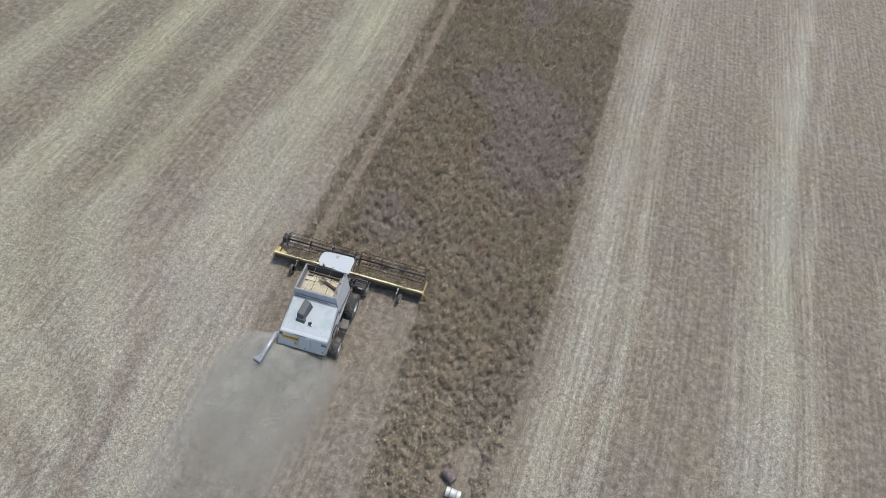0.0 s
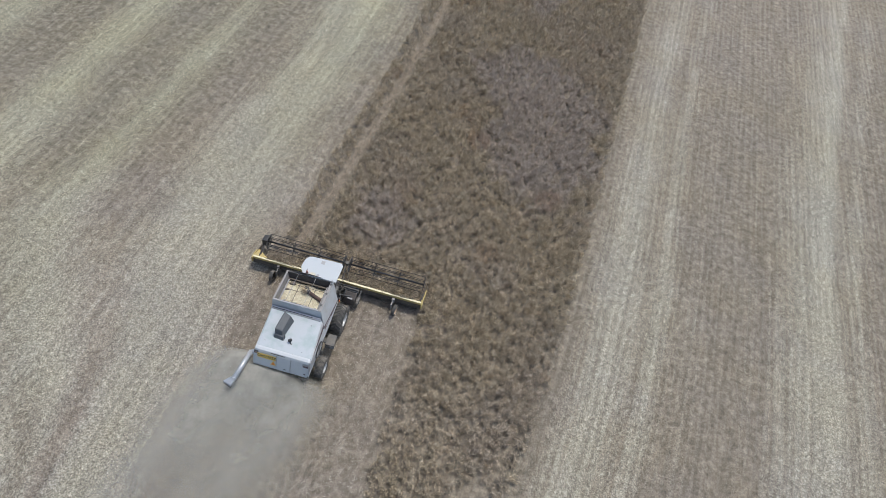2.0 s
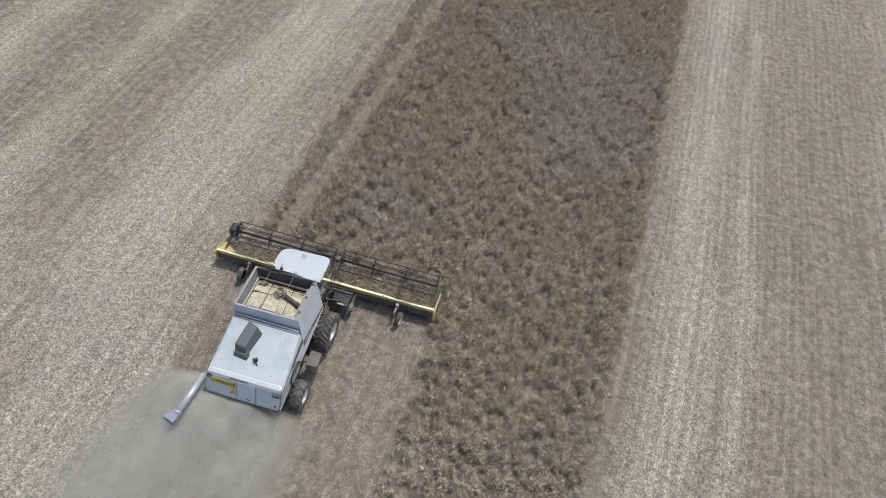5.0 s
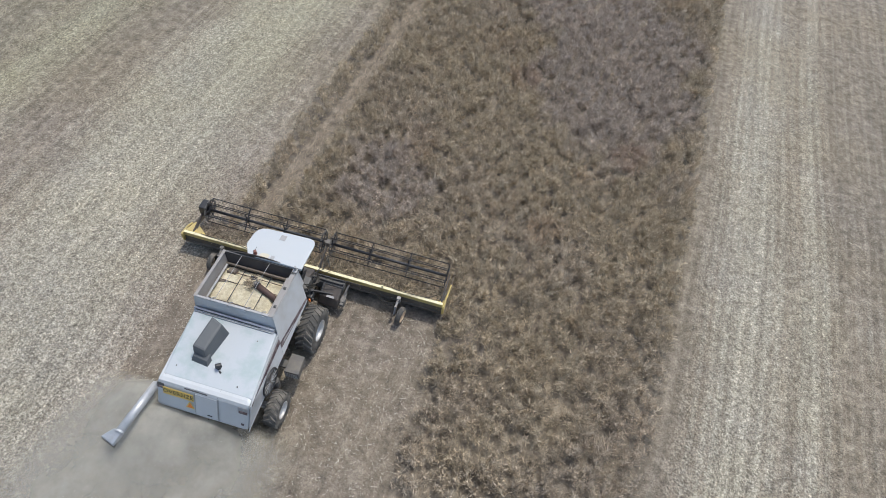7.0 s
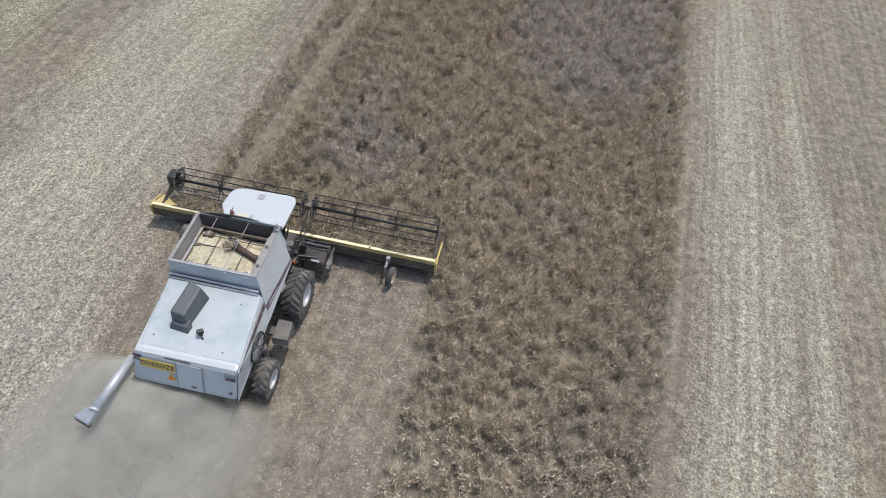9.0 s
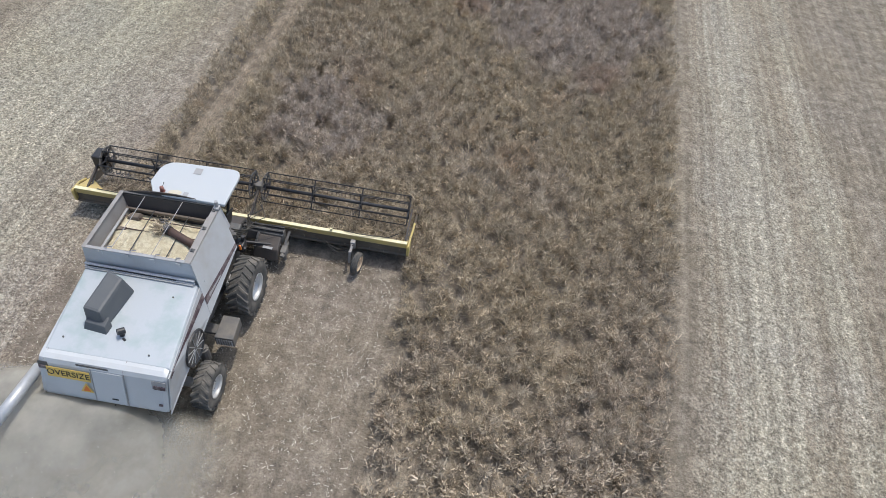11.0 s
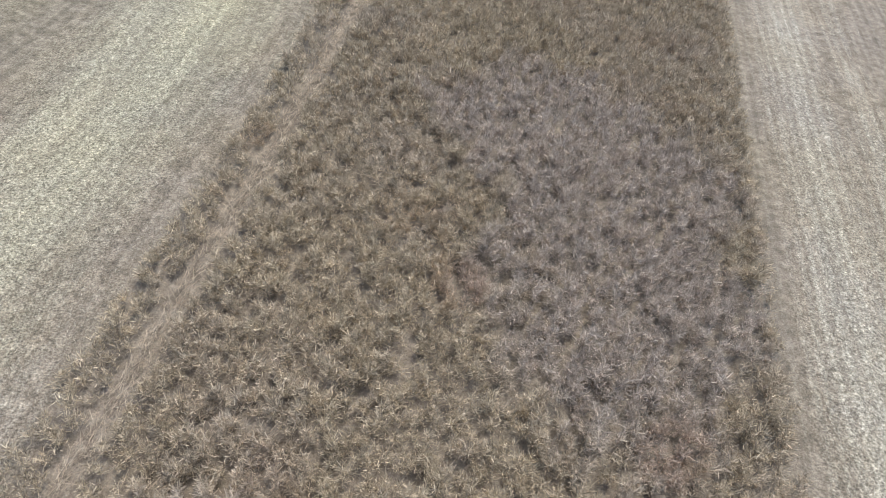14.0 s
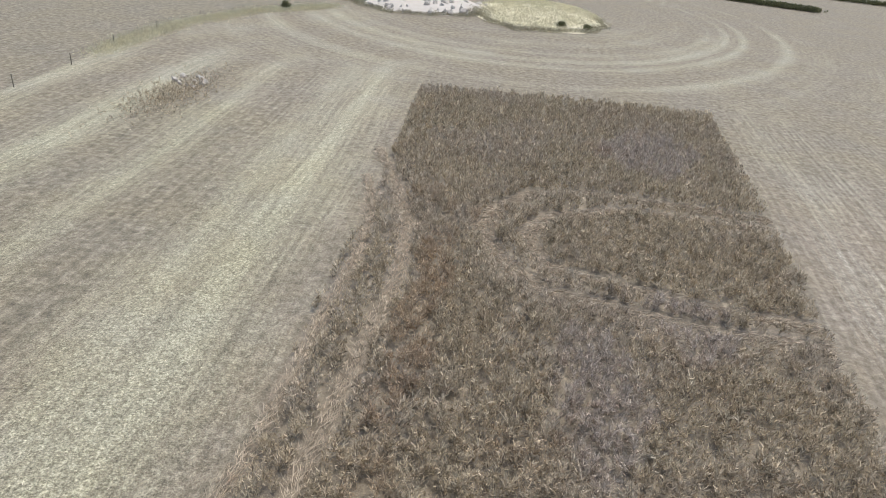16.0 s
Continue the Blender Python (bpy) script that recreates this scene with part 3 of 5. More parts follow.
def wheel(name, parent, cx, cy, r, width, rim_r, side, lugs, rim_mat, label=""):
    """A tractor-type wheel whose axle lies along x; side +1: its dish faces +x."""
    h = width / 2
    disc = [(side * h * 0.62, rim_r * 0.97), (side * h * 0.30, rim_r * 0.86), (side * h * 0.25, rim_r * 0.5), (side * h * 0.55, rim_r * 0.36), (side * h * 0.55, 0.001)]
    hub = part(name, lathe(disc, (cx, cy, r), 28), rim_mat, parent, "", True)
    prof = [(-h * 0.86, rim_r), (-h, rim_r + 0.07), (-h, r * 0.86), (-h * 0.84, r * 0.945), (0, r * 0.96), (h * 0.84, r * 0.945), (h, r * 0.86), (h, rim_r + 0.07), (h * 0.86, rim_r)]
    if not lugs:
        prof = [(-h * 0.86, rim_r), (-h, rim_r + 0.04), (-h, r * 0.86), (-h * 0.72, r * 0.97), (-h * 0.5, r), (-h * 0.45, r * 0.965), (-h * 0.2, r * 0.965), (-h * 0.15, r), (h * 0.15, r), (h * 0.2, r * 0.965), (h * 0.45, r * 0.965), (h * 0.5, r), (h * 0.72, r * 0.97), (h, r * 0.86), (h, rim_r + 0.04), (h * 0.86, rim_r)]
    body = lathe(prof, (cx, cy, r))
    round_faces = len(body.faces)
    bars = []
    for k in range(lugs):
        for s in (-1, 1):
            a = 2 * math.pi * (k + (0.5 if s > 0 else 0)) / lugs
            skew = 0.36 * width / r
            o = []
            for rr, wide in ((r * 0.90, 0.060), (r, 0.040)):
                for u, da in ((0.02, 0.0), (1.01, skew)):
                    for t in (-1, 1):
                        ang = a - da + t * wide / r
                        o.append((cx + s * h * u, cy + rr * math.sin(ang), r + rr * math.cos(ang)))
            bars.append(hexa([o[0], o[2], o[3], o[1], o[4], o[6], o[7], o[5]]))
    tyre = part("tyre", merge(body, *bars), M["rubber"], hub, label or "dusty black rubber tyre with bar treads")
    tyre.data.polygons.foreach_set("use_smooth", [i < round_faces for i in range(len(tyre.data.polygons))])
    ring = [(side * h * 0.86, rim_r + 0.005), (side * h * 0.97, rim_r + 0.02), (side * h * 0.92, rim_r - 0.015), (side * h * 0.60, rim_r * 0.965)]
    part("rim", lathe(ring, (cx, cy, r), 28), rim_mat, hub, "", True)
    for k in range(8):
        by, bz = cy + 0.43 * rim_r * math.sin(2 * math.pi * k / 8), r + 0.43 * rim_r * math.cos(2 * math.pi * k / 8)
        part("bolt", rod((cx + side * h * 0.28, by, bz), (cx + side * h * 0.52, by, bz), 0.025, sides=6), M["dark_grey"], hub)
    return hub


def build_combine():
    c = thing("combine_harvester", "silver combine harvester with white engine deck and full grain tank", "combine harvester")

    def p(name, bm, mat, label="", parent=None, smooth=False):
        return part(name, bm, M[mat], parent or c, label, smooth)

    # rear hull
    # the hood's colour holds bounce light that its sun-averted face would get
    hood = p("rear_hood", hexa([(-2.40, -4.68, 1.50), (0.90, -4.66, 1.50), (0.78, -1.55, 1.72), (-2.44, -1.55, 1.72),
                                (-2.27, -4.30, 2.75), (0.97, -4.28, 2.75), (0.66, -1.55, 2.86), (-2.42, -1.55, 2.86)], 0.15), "hood", "silver sheet-metal rear hood, paint lightened for bounce light")
    p("engine_deck", hexa([(-2.24, -4.10, 2.70), (0.95, -4.08, 2.70), (0.70, -1.58, 2.80), (-2.40, -1.60, 2.84),
                           (-2.14, -4.05, 2.768), (0.90, -4.03, 2.768), (0.655, -1.60, 2.885), (-2.36, -1.62, 2.885)], 0.02), "deck", "bleached white engine deck")
    for x0, x1 in ((-2.10, -2.085), (-0.152, -0.137)):
        p("hood_seam", hexa([(x0, -4.30, 2.69), (x1, -4.30, 2.69), (x1, -4.02, 2.745), (x0, -4.02, 2.745), (x0, -4.33, 2.70), (x1, -4.33, 2.70), (x1, -4.02, 2.775), (x0, -4.02, 2.775)]), "grey", "", hood)
    # rear door, lights, sign
    slope = Vector((0, -4.68 + 4.30, 1.50 - 2.75)).normalized()

    def on_rear(x, down, out=0.0):
        q = Vector((x, -4.30, 2.75)) + slope * down
        return q + Vector((0, -1.25, 0.38)).normalized() * out

    def rear_plate(x0, x1, d0, d1, o0=0.004, o1=0.02, soft=0.004):
        return hexa([on_rear(x0, d1, o0), on_rear(x1, d1, o0), on_rear(x1, d0, o0), on_rear(x0, d0, o0),
                     on_rear(x0, d1, o1), on_rear(x1, d1, o1), on_rear(x1, d0, o1), on_rear(x0, d0, o1)], soft)

    door = p("rear_door", rear_plate(-0.93, -0.16, 0.16, 1.16), "hood", "silver service door in the hood, lightened the same way")
    p("door_seam", rear_plate(-0.97, -0.945, 0.12, 1.2, 0.003, 0.008, 0), "grey", "", door)
    p("door_seam", rear_plate(-0.145, -0.12, 0.12, 1.2, 0.003, 0.008, 0), "grey", "", door)
    p("door_handle", rear_plate(-0.52, -0.36, 1.00, 1.03, 0.02, 0.04), "black", "", door)
    recess = p("light_recess", rear_plate(0.55, 0.90, 0.16, 0.42, 0.002, 0.012), "grey", "grey recess round the tail light")
    p("tail_light", rear_plate(0.60, 0.88, 0.30, 0.40, 0.012, 0.04), "maroon", "dull red tail light", recess)
    recess = p("light_recess", rear_plate(-2.27, -2.02, 0.12, 0.34, 0.002, 0.012), "dark_grey", "dark recess round the tail light")
    p("tail_light", rear_plate(-2.24, -2.06, 0.24, 0.33, 0.012, 0.04), "maroon", "dull red tail light", recess)
    p("reflector", rear_plate(0.66, 0.76, 0.92, 1.0, 0.004, 0.02), "maroon")
    p("brand_bar", rear_plate(-1.30, -0.50, 0.03, 0.085, 0.004, 0.007, 0), "dark_grey", "dark lettering bar")
    sign = p("oversize_sign", rear_plate(-2.06, -0.99, 0.24, 0.56, 0.022, 0.036), "sign", "yellow sign reading OVERSIZE")
    t = text_mesh("OVERSIZE", 0.245)
    up, out = -slope, Vector((0, -1.25, 0.38)).normalized()
    mid = on_rear(-1.525, 0.40, 0.040)
    t.transform(Matrix.Translation(mid) @ Matrix((Vector((1, 0, 0)), up, out)).transposed().to_4x4())
    p("sign_lettering", t, "ink", "black capital letters", sign)
    tri = bmesh.new()
    tri.faces.new([tri.verts.new(on_rear(x, d, 0.03)) for x, d in ((-1.30, 0.92), (-0.96, 0.92), (-1.13, 0.60))])
    p("warning_triangle", tri, "sign", "orange slow-vehicle triangle with yellow rim")
    tri = bmesh.new()
    tri.faces.new([tri.verts.new(on_rear(x, d, 0.036)) for x, d in ((-1.23, 0.88), (-1.03, 0.88), (-1.13, 0.68))])
    p("triangle_centre", tri, "orange", "", c.children[-1])
    p("hood_skirt", hexa([(-2.1, -4.20, 0.85), (0.5, -4.20, 0.85), (0.5, -3.2, 0.75), (-2.1, -3.2, 0.75), (-2.2, -4.42, 1.49), (0.7, -4.42, 1.49), (0.6, -3.0, 1.6), (-2.2, -3.0, 1.6)], 0.02), "dusty_steel", "dust-caked straw chopper housing")
    hoop = [(-2.25, -4.55, 1.45), (-2.42, -4.85, 1.05), (-2.1, -5.12, 0.95), (-1.5, -5.2, 0.95), (-1.0, -5.05, 1.0), (-0.7, -4.75, 1.2), (-0.55, -4.62, 1.45)]
    p("straw_hoop", pipe(hoop, 0.016, 6), "black", "thin black wire hoop under the hood")
    p("straw_spreader", hexa([(-2.1, -4.86, 0.92), (-1.45, -4.80, 0.92), (-1.45, -4.4, 0.95), (-2.1, -4.4, 0.95), (-2.1, -4.86, 0.96), (-1.45, -4.80, 0.96), (-1.45, -4.4, 1.05), (-2.1, -4.4, 1.05)], 0.01), "dusty_steel", "dusty straw spreader plate")
    # side panels
    rear_quad = [(0.93, -4.64, 1.52), (0.99, -1.95, 2.10), (0.73, -1.60, 2.86), (0.985, -4.27, 2.71)]
    tank_quad = [(1.00, -1.95, 2.10), (0.955, 0.30, 2.33), (0.53, 0.62, 3.49), (0.53, -1.42, 3.49)]

    def on_quad(q, pts, o0, o1, left=False):
        """A thin plate on a four-cornered panel; pts of (u, v) across it."""
        a, b, cc, d = (Vector(v) for v in q)
        n = (b - a).cross(d - a).normalized()
        out = []
        for o in (o0, o1):
            for u, v in pts:
                w = (a * (1 - u) + b * u) * (1 - v) + (d * (1 - u) + cc * u) * v + n * o
                out.append((-1.77 - 0.95 * w.x, w.y, w.z) if left else tuple(w))
        return hexa(out)

    square = [(0, 0), (1, 0), (1, 1), (0, 1)]
    for left in (False,):
        side = p("side_panel", on_quad(rear_quad, square, -0.02, 0.0, left), "silver", "silver side shield")
        p("tank_side", on_quad(tank_quad, square, -0.02, 0.0, left), "silver", "silver sloping side of the grain tank")
        p("side_stripe", on_quad(rear_quad, [(0.04, 0.88), (1.0, 0.60), (1.0, 0.82), (0.04, 0.95)], 0.002, 0.008, left), "maroon", "dark faded maroon stripe", side)
        p("side_stripe", on_quad(tank_quad, [(0.0, 0.20), (1.0, 0.04), (1.0, 0.11), (0.0, 0.34)], 0.002, 0.008, left), "maroon", "dark faded maroon stripe", side)
        p("stripe_lettering", on_quad(tank_quad, [(0.10, 0.225), (0.45, 0.155), (0.45, 0.185), (0.10, 0.275)], 0.010, 0.014, left), "grey", "grey lettering bar", side)
        p("panel_bolt", on_quad(tank_quad, [(0.12, 0.50), (0.135, 0.50), (0.135, 0.53), (0.12, 0.53)], 0.0, 0.012, left), "roof", "", side)
    # round engine screen
    fx = 0.965
    screen = p("radiator_screen", lathe([(0.0, 0.44), (0.03, 0.47), (0.05, 0.50), (0.0, 0.52)], (fx, -3.0, 2.06), 28), "black", "round black rotary radiator screen")
    p("screen_mesh", lathe([(0.012, 0.45), (0.012, 0.001)], (fx, -3.0, 2.06), 28), "dark_grey", "", screen)
    p("screen_spokes", merge(*[rod((fx + 0.03, -3.0 + 0.07 * math.sin(k * math.pi / 6), 2.06 + 0.07 * math.cos(k * math.pi / 6)), (fx + 0.03, -3.0 + 0.45 * math.sin(k * math.pi / 6), 2.06 + 0.45 * math.cos(k * math.pi / 6)), 0.012, sides=5) for k in range(12)]), "grey", "", screen)
    # grain tank
    o = [(-2.42, -1.56), (0.66, -1.56), (0.66, 0.74), (-2.42, 0.74)]
    top = [(-2.36, -1.46), (0.50, -1.42), (0.50, 0.72), (-2.34, 0.66)]

    def tank_wall(i, j, thick, name, mat):
        (ax, ay), (bx, by), (cx2, cy2), (dx, dy) = o[i], o[j], top[j], top[i]
        mx, my = -0.92, -0.4

        def inward(x, y):
            v = Vector((mx - x, my - y))
            return x + thick * (1 if v.x > 0 else -1), y + thick * (1 if v.y > 0 else -1)
        lo, hi = [inward(ax, ay), inward(bx, by)], [inward(dx, dy), inward(cx2, cy2)]
        return p(name, hexa([(ax, ay, 2.70), (bx, by, 2.70), (*lo[1], 2.70), (*lo[0], 2.70), (dx, dy, 3.50), (cx2, cy2, 3.50), (*hi[1], 3.50), (*hi[0], 3.50)], 0.01), mat)

    rear = tank_wall(0, 1, 0.05, "tank_wall", "silver")
    right = tank_wall(1, 2, 0.05, "tank_wall", "silver")
    # front wall coloured darker: the shade on its rear-facing side is painted in
    front = tank_wall(2, 3, 0.05, "tank_wall", "tank_dark")
    left = tank_wall(3, 0, 0.05, "tank_wall", "silver")
    for w, lab in ((rear, "silver rear wall of the grain tank"), (right, "silver side wall of the grain tank"), (front, "dusty front wall of the grain tank, darkened for shade"), (left, "silver side wall of the grain tank")):
        w["label"] = lab
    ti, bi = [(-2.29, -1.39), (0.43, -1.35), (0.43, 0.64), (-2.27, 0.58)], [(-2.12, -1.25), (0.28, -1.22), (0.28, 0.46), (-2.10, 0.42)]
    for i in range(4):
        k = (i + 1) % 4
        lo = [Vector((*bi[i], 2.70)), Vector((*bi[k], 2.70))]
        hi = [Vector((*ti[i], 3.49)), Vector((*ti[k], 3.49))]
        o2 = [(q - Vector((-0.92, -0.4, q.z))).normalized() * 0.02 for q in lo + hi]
        # the front lining takes the darkest colour, as painted shade
        p("tank_lining", hexa([lo[0], lo[1], lo[1] + o2[1], lo[0] + o2[0], hi[0], hi[1], hi[1] + o2[3], hi[0] + o2[2]]), ("lining", "lining", "tank_dark", "rim_grey")[i], "dusty inner tank wall, shade colour on the front one")
    crest = bmesh.new()
    arc = [(-2.30 + 2.76 * q / 12, 0.655 + 0.06 * q / 12, 3.50 + 0.20 * math.sin(math.pi * q / 12)) for q in range(13)]
    v0 = [crest.verts.new((x, y, 3.40)) for x, y, z in arc]
    v1 = [crest.verts.new(q) for q in arc]
    v2 = [crest.verts.new((x, y + 0.025, z)) for x, y, z in arc]
    v3 = [crest.verts.new((x, y + 0.025, 3.40)) for x, y, z in arc]
    for q in range(12):
        for A, B in ((v0, v1), (v1, v2), (v2, v3), (v3, v0)):
            crest.faces.new((A[q], A[q + 1], B[q + 1], B[q]))
    # crest coloured with the same painted shade as the front wall
    p("tank_crest", crest, "tank_dark", "arched front edge of the grain tank, darkened for shade")
    for a, b, w in (((-2.36, -1.46), (0.50, -1.42), 0.09), ((0.50, -1.42), (0.50, 0.72), 0.17), ((-2.34, 0.66), (0.50, 0.72), 0.07), ((-2.36, -1.46), (-2.34, 0.66), 0.11)):
        along = Vector((b[0] - a[0], b[1] - a[1], 0)).normalized()
        across = Vector((-along.y, along.x, 0)) * w / 2
        m = Vector((-0.92, -0.4, 0))
        inward = (m - Vector((*a, 0))).dot(across)
        sh = across * (0.8 if inward > 0 else -0.8)
        lift = 3.502 + 0.005 * (w > 0.1) + 0.004 * (w == 0.07)
        A, B = Vector((*a, lift)) + sh, Vector((*b, lift)) + sh
        # front rim in dark grey to carry on the wall's painted shade
        p("tank_rim", hexa([A - across, B - across, B + across, A + across] + [q + Vector((0, 0, 0.028)) for q in (A - across, B - across, B + across, A + across)], 0.006), "rim_grey" if w > 0.1 else "dark_grey" if w == 0.07 else "grey", "folded steel rim")
    for y0 in (-1.0, -0.2, 0.5):
        p("rim_bracket", merge(block(0.36, 0.46, y0 - 0.05, y0 + 0.05, 3.53, 3.57, 0.008), rod((0.41, y0, 3.56), (0.41, y0, 3.62), 0.015)), "dark_grey")
    for x0 in (-1.9, -1.2, -0.5, 0.2):
        p("rim_bracket", block(x0 - 0.06, x0 + 0.06, -1.475, -1.455, 3.38, 3.49, 0.004), "silver")
    p("hatch_post", merge(rod((0.46, 0.62, 3.5), (0.46, 0.62, 3.78), 0.05), block(0.38, 0.54, 0.50, 0.72, 3.53, 3.60, 0.02)), "grey", "grey latch post on the tank corner")
    # grain heap
    g = bmesh.new()
    n = 26
    vs = [[None] * n for _ in range(n)]
    for i in range(n):
        for j in range(n):
            u, v = i / (n - 1), j / (n - 1)
            x, y = -2.20 + u * 2.54, -1.30 + v * 1.80
            peak = math.exp(-(((x + 0.95) / 0.9) ** 2 + ((y + 0.35) / 0.7) ** 2))
            edge = min(u, 1 - u, v, 1 - v)
            z = 2.98 + 0.15 * peak + 0.06 * noise.noise((3 * x, 3 * y, 0)) + 0.10 * math.exp(-(((x + 1.95) / 0.3) ** 2 + ((y - 0.1) / 0.5) ** 2)) - (0.10 if edge < 0.04 else 0.0) - 0.16 * max(0.0, v - 0.62) / 0.38
            vs[i][j] = g.verts.new((x, y, z))
    for i in range(n - 1):
        for j in range(n - 1):
            g.faces.new((vs[i][j], vs[i + 1][j], vs[i + 1][j + 1], vs[i][j + 1]))
    p("grain", g, "grain", "pale golden grain heaped in the tank", None, True)
    p("grain_lump", hexa([(-2.02, 0.02, 3.02), (-1.66, 0.06, 3.02), (-1.62, 0.32, 3.0), (-1.98, 0.30, 3.0), (-1.97, 0.06, 3.17), (-1.70, 0.08, 3.16), (-1.68, 0.29, 3.13), (-1.93, 0.27, 3.15)], 0.04), "lining", "dusty brown block half buried in the grain")
    p("grain_lump", hexa([(-2.12, -0.42, 3.0), (-1.80, -0.36, 3.0), (-1.82, -0.22, 3.0), (-2.12, -0.26, 3.0), (-2.08, -0.39, 3.12), (-1.84, -0.34, 3.10), (-1.86, -0.25, 3.10), (-2.08, -0.28, 3.12)], 0.03), "lining", "dusty brown clod in the grain")
    tube = p("filling_auger", rod((0.34, -0.55, 3.06), (-0.72, -0.18, 3.20), 0.115, sides=18), "rust", "brown steel filling auger across the tank", None, True)
    p("auger_mouth", merge(rod((-0.70, -0.19, 3.195), (-0.80, -0.15, 3.21), 0.125, 0.125, 18), block(-0.94, -0.72, -0.06, 0.0, 3.24, 3.30, 0.01), block(-0.86, -0.78, -0.30, -0.22, 3.08, 3.14, 0.01)), "dark_grey", "", tube)
    g2 = np.random.default_rng(2)
    k = 420
    at = np.stack([g2.normal(-0.86, 0.10, k), g2.normal(-0.15, 0.12, k), 3.10 + 0.22 * g2.uniform(0, 1, k)], 1)
    way = np.stack([g2.normal(-0.7, 0.5, k), g2.normal(0.1, 0.6, k), g2.normal(-0.1, 0.5, k)], 1)
    way /= np.linalg.norm(way, axis=1, keepdims=True)
    tuft = quads("chaff_tuft", blades(at, way, g2.uniform(0.08, 0.24, k), g2.uniform(0.012, 0.03, k), g2), M["crop"])
    tuft.parent = tube
    tagged(tuft, "brown chaff spilling from the auger mouth", kind="stuff")
    p("auger_collar", merge(rod((-0.62, -0.215, 3.187), (-0.70, -0.19, 3.197), 0.135, sides=18), block(-1.02, -0.78, 0.02, 0.07, 3.26, 3.31, 0.01)), "black", "", tube)
    p("tank_rail", block(-2.13, -2.06, -1.26, 0.34, 3.14, 3.19, 0.012), "grey", "grey rail inside the tank")
    flap = bmesh.new()
    fa = [(-2.20 + 2.52 * q / 16, math.sin(math.pi * q / 16)) for q in range(17)]
    r0 = [flap.verts.new((x, -1.36, 3.49)) for x, w in fa]
    r1 = [flap.verts.new((x, -1.30 + 0.05 * w, 3.40 - 0.02 * w)) for x, w in fa]
    r2 = [flap.verts.new((x, -1.24 + 0.08 * w, 3.22 + 0.02 * w)) for x, w in fa]
    for q in range(16):
        for A, B in ((r0, r1), (r1, r2)):
            flap.faces.new((A[q], A[q + 1], B[q + 1], B[q]))
    bmesh.ops.solidify(flap, geom=flap.faces[:], thickness=0.012)
    p("tank_flap", flap, "lining", "dusty brown rubber flap along the rear wall", None, True)
    for x0 in (-1.75, -1.1, -0.45, 0.1):
        p("flap_clip", pipe([(x0, -1.42, 3.53), (x0 + 0.03, -1.34, 3.56), (x0 + 0.08, -1.27, 3.48)], 0.018, 6), "grey")
    p("tank_ledge", block(-2.20, 0.34, 0.40, 0.47, 3.02, 3.12, 0.01), "lining", "dusty brown ledge along the front wall")
    p("tank_rail", block(0.20, 0.27, -1.25, 0.40, 3.24, 3.31, 0.012), "rim_grey", "grey rail inside the tank")
    p("tank_sensor", block(-2.0, -1.72, 0.08, 0.30, 2.88, 3.02, 0.02), "dark_grey")
    for x0 in (-1.62, -0.55):
        p("tank_stay", rod((x0, 0.66, 3.50), (x0 - 0.02, -1.42, 3.50), 0.009, sides=8), "grey", "thin steel rod across the tank")
    for x0 in (-1.38, -0.38):
        p("tank_grid_bar", rod((x0, 0.50, 3.12), (x0, -1.28, 3.12), 0.014, sides=6), "black")
    for y0 in (0.12, -0.30):
        p("tank_grid_bar", rod((-2.2, y0, 3.10), (0.36, y0, 3.10), 0.015, sides=6), "rust")
    # engine air box and rain cap
    box = p("air_intake", hexa([(-1.54, -3.24, 2.80), (-1.00, -3.32, 2.80), (-0.80, -2.10, 2.85), (-1.38, -1.94, 2.86),
                                (-1.54, -3.12, 3.36), (-1.08, -3.18, 3.33), (-0.98, -2.12, 3.40), (-1.42, -1.96, 3.45)], 0.07), "intake", "dark grey engine air intake box")
    p("intake_base", hexa([(-1.55, -3.40, 2.778), (-0.93, -3.46, 2.778), (-0.90, -3.20, 2.80), (-1.55, -3.14, 2.80), (-1.50, -3.30, 3.0), (-0.97, -3.36, 3.0), (-0.95, -3.10, 3.05), (-1.50, -3.05, 3.05)], 0.02), "intake", "", box)
    p("exhaust_cap", merge(rod((-0.56, -3.38, 2.77), (-0.56, -3.38, 2.93), 0.065), rod((-0.50, -3.31, 2.93), (-0.62, -3.43, 2.98), 0.085), rod((-0.5, -3.47, 2.8), (-0.42, -3.52, 2.8), 0.03)), "black", "black exhaust rain cap")
    for x0, y0 in ((0.2, -2.1), (-1.9, -3.7), (0.3, -3.8)):
        p("deck_bolt", rod((x0, y0, 2.76 - (y0 + 4.2) * -0.042), (x0, y0, 2.80 - (y0 + 4.2) * -0.042), 0.022, sides=6), "dark_grey")
    p("deck_rail", block(-2.36, 0.58, -1.70, -1.64, 2.87, 2.93, 0.01), "grey")
    p("tank_step", merge(block(-2.38, 0.60, -1.63, -1.565, 2.99, 3.03, 0.008), block(-2.38, 0.60, -1.66, -1.57, 2.93, 2.96, 0.008)), "silver", "folded ledge along the foot of the tank")
    # solid black bar in place of the shade between the two ledge folds
    p("tank_gap", block(-2.30, 0.10, -1.648, -1.60, 2.962, 2.988, 0.002), "black", "black bar painting the shade of the gap under the ledge")
    # unloading auger folded along the far side
    a0, a1 = Vector((-2.60, -4.15, 1.90)), Vector((-2.80, -6.05, 1.93))
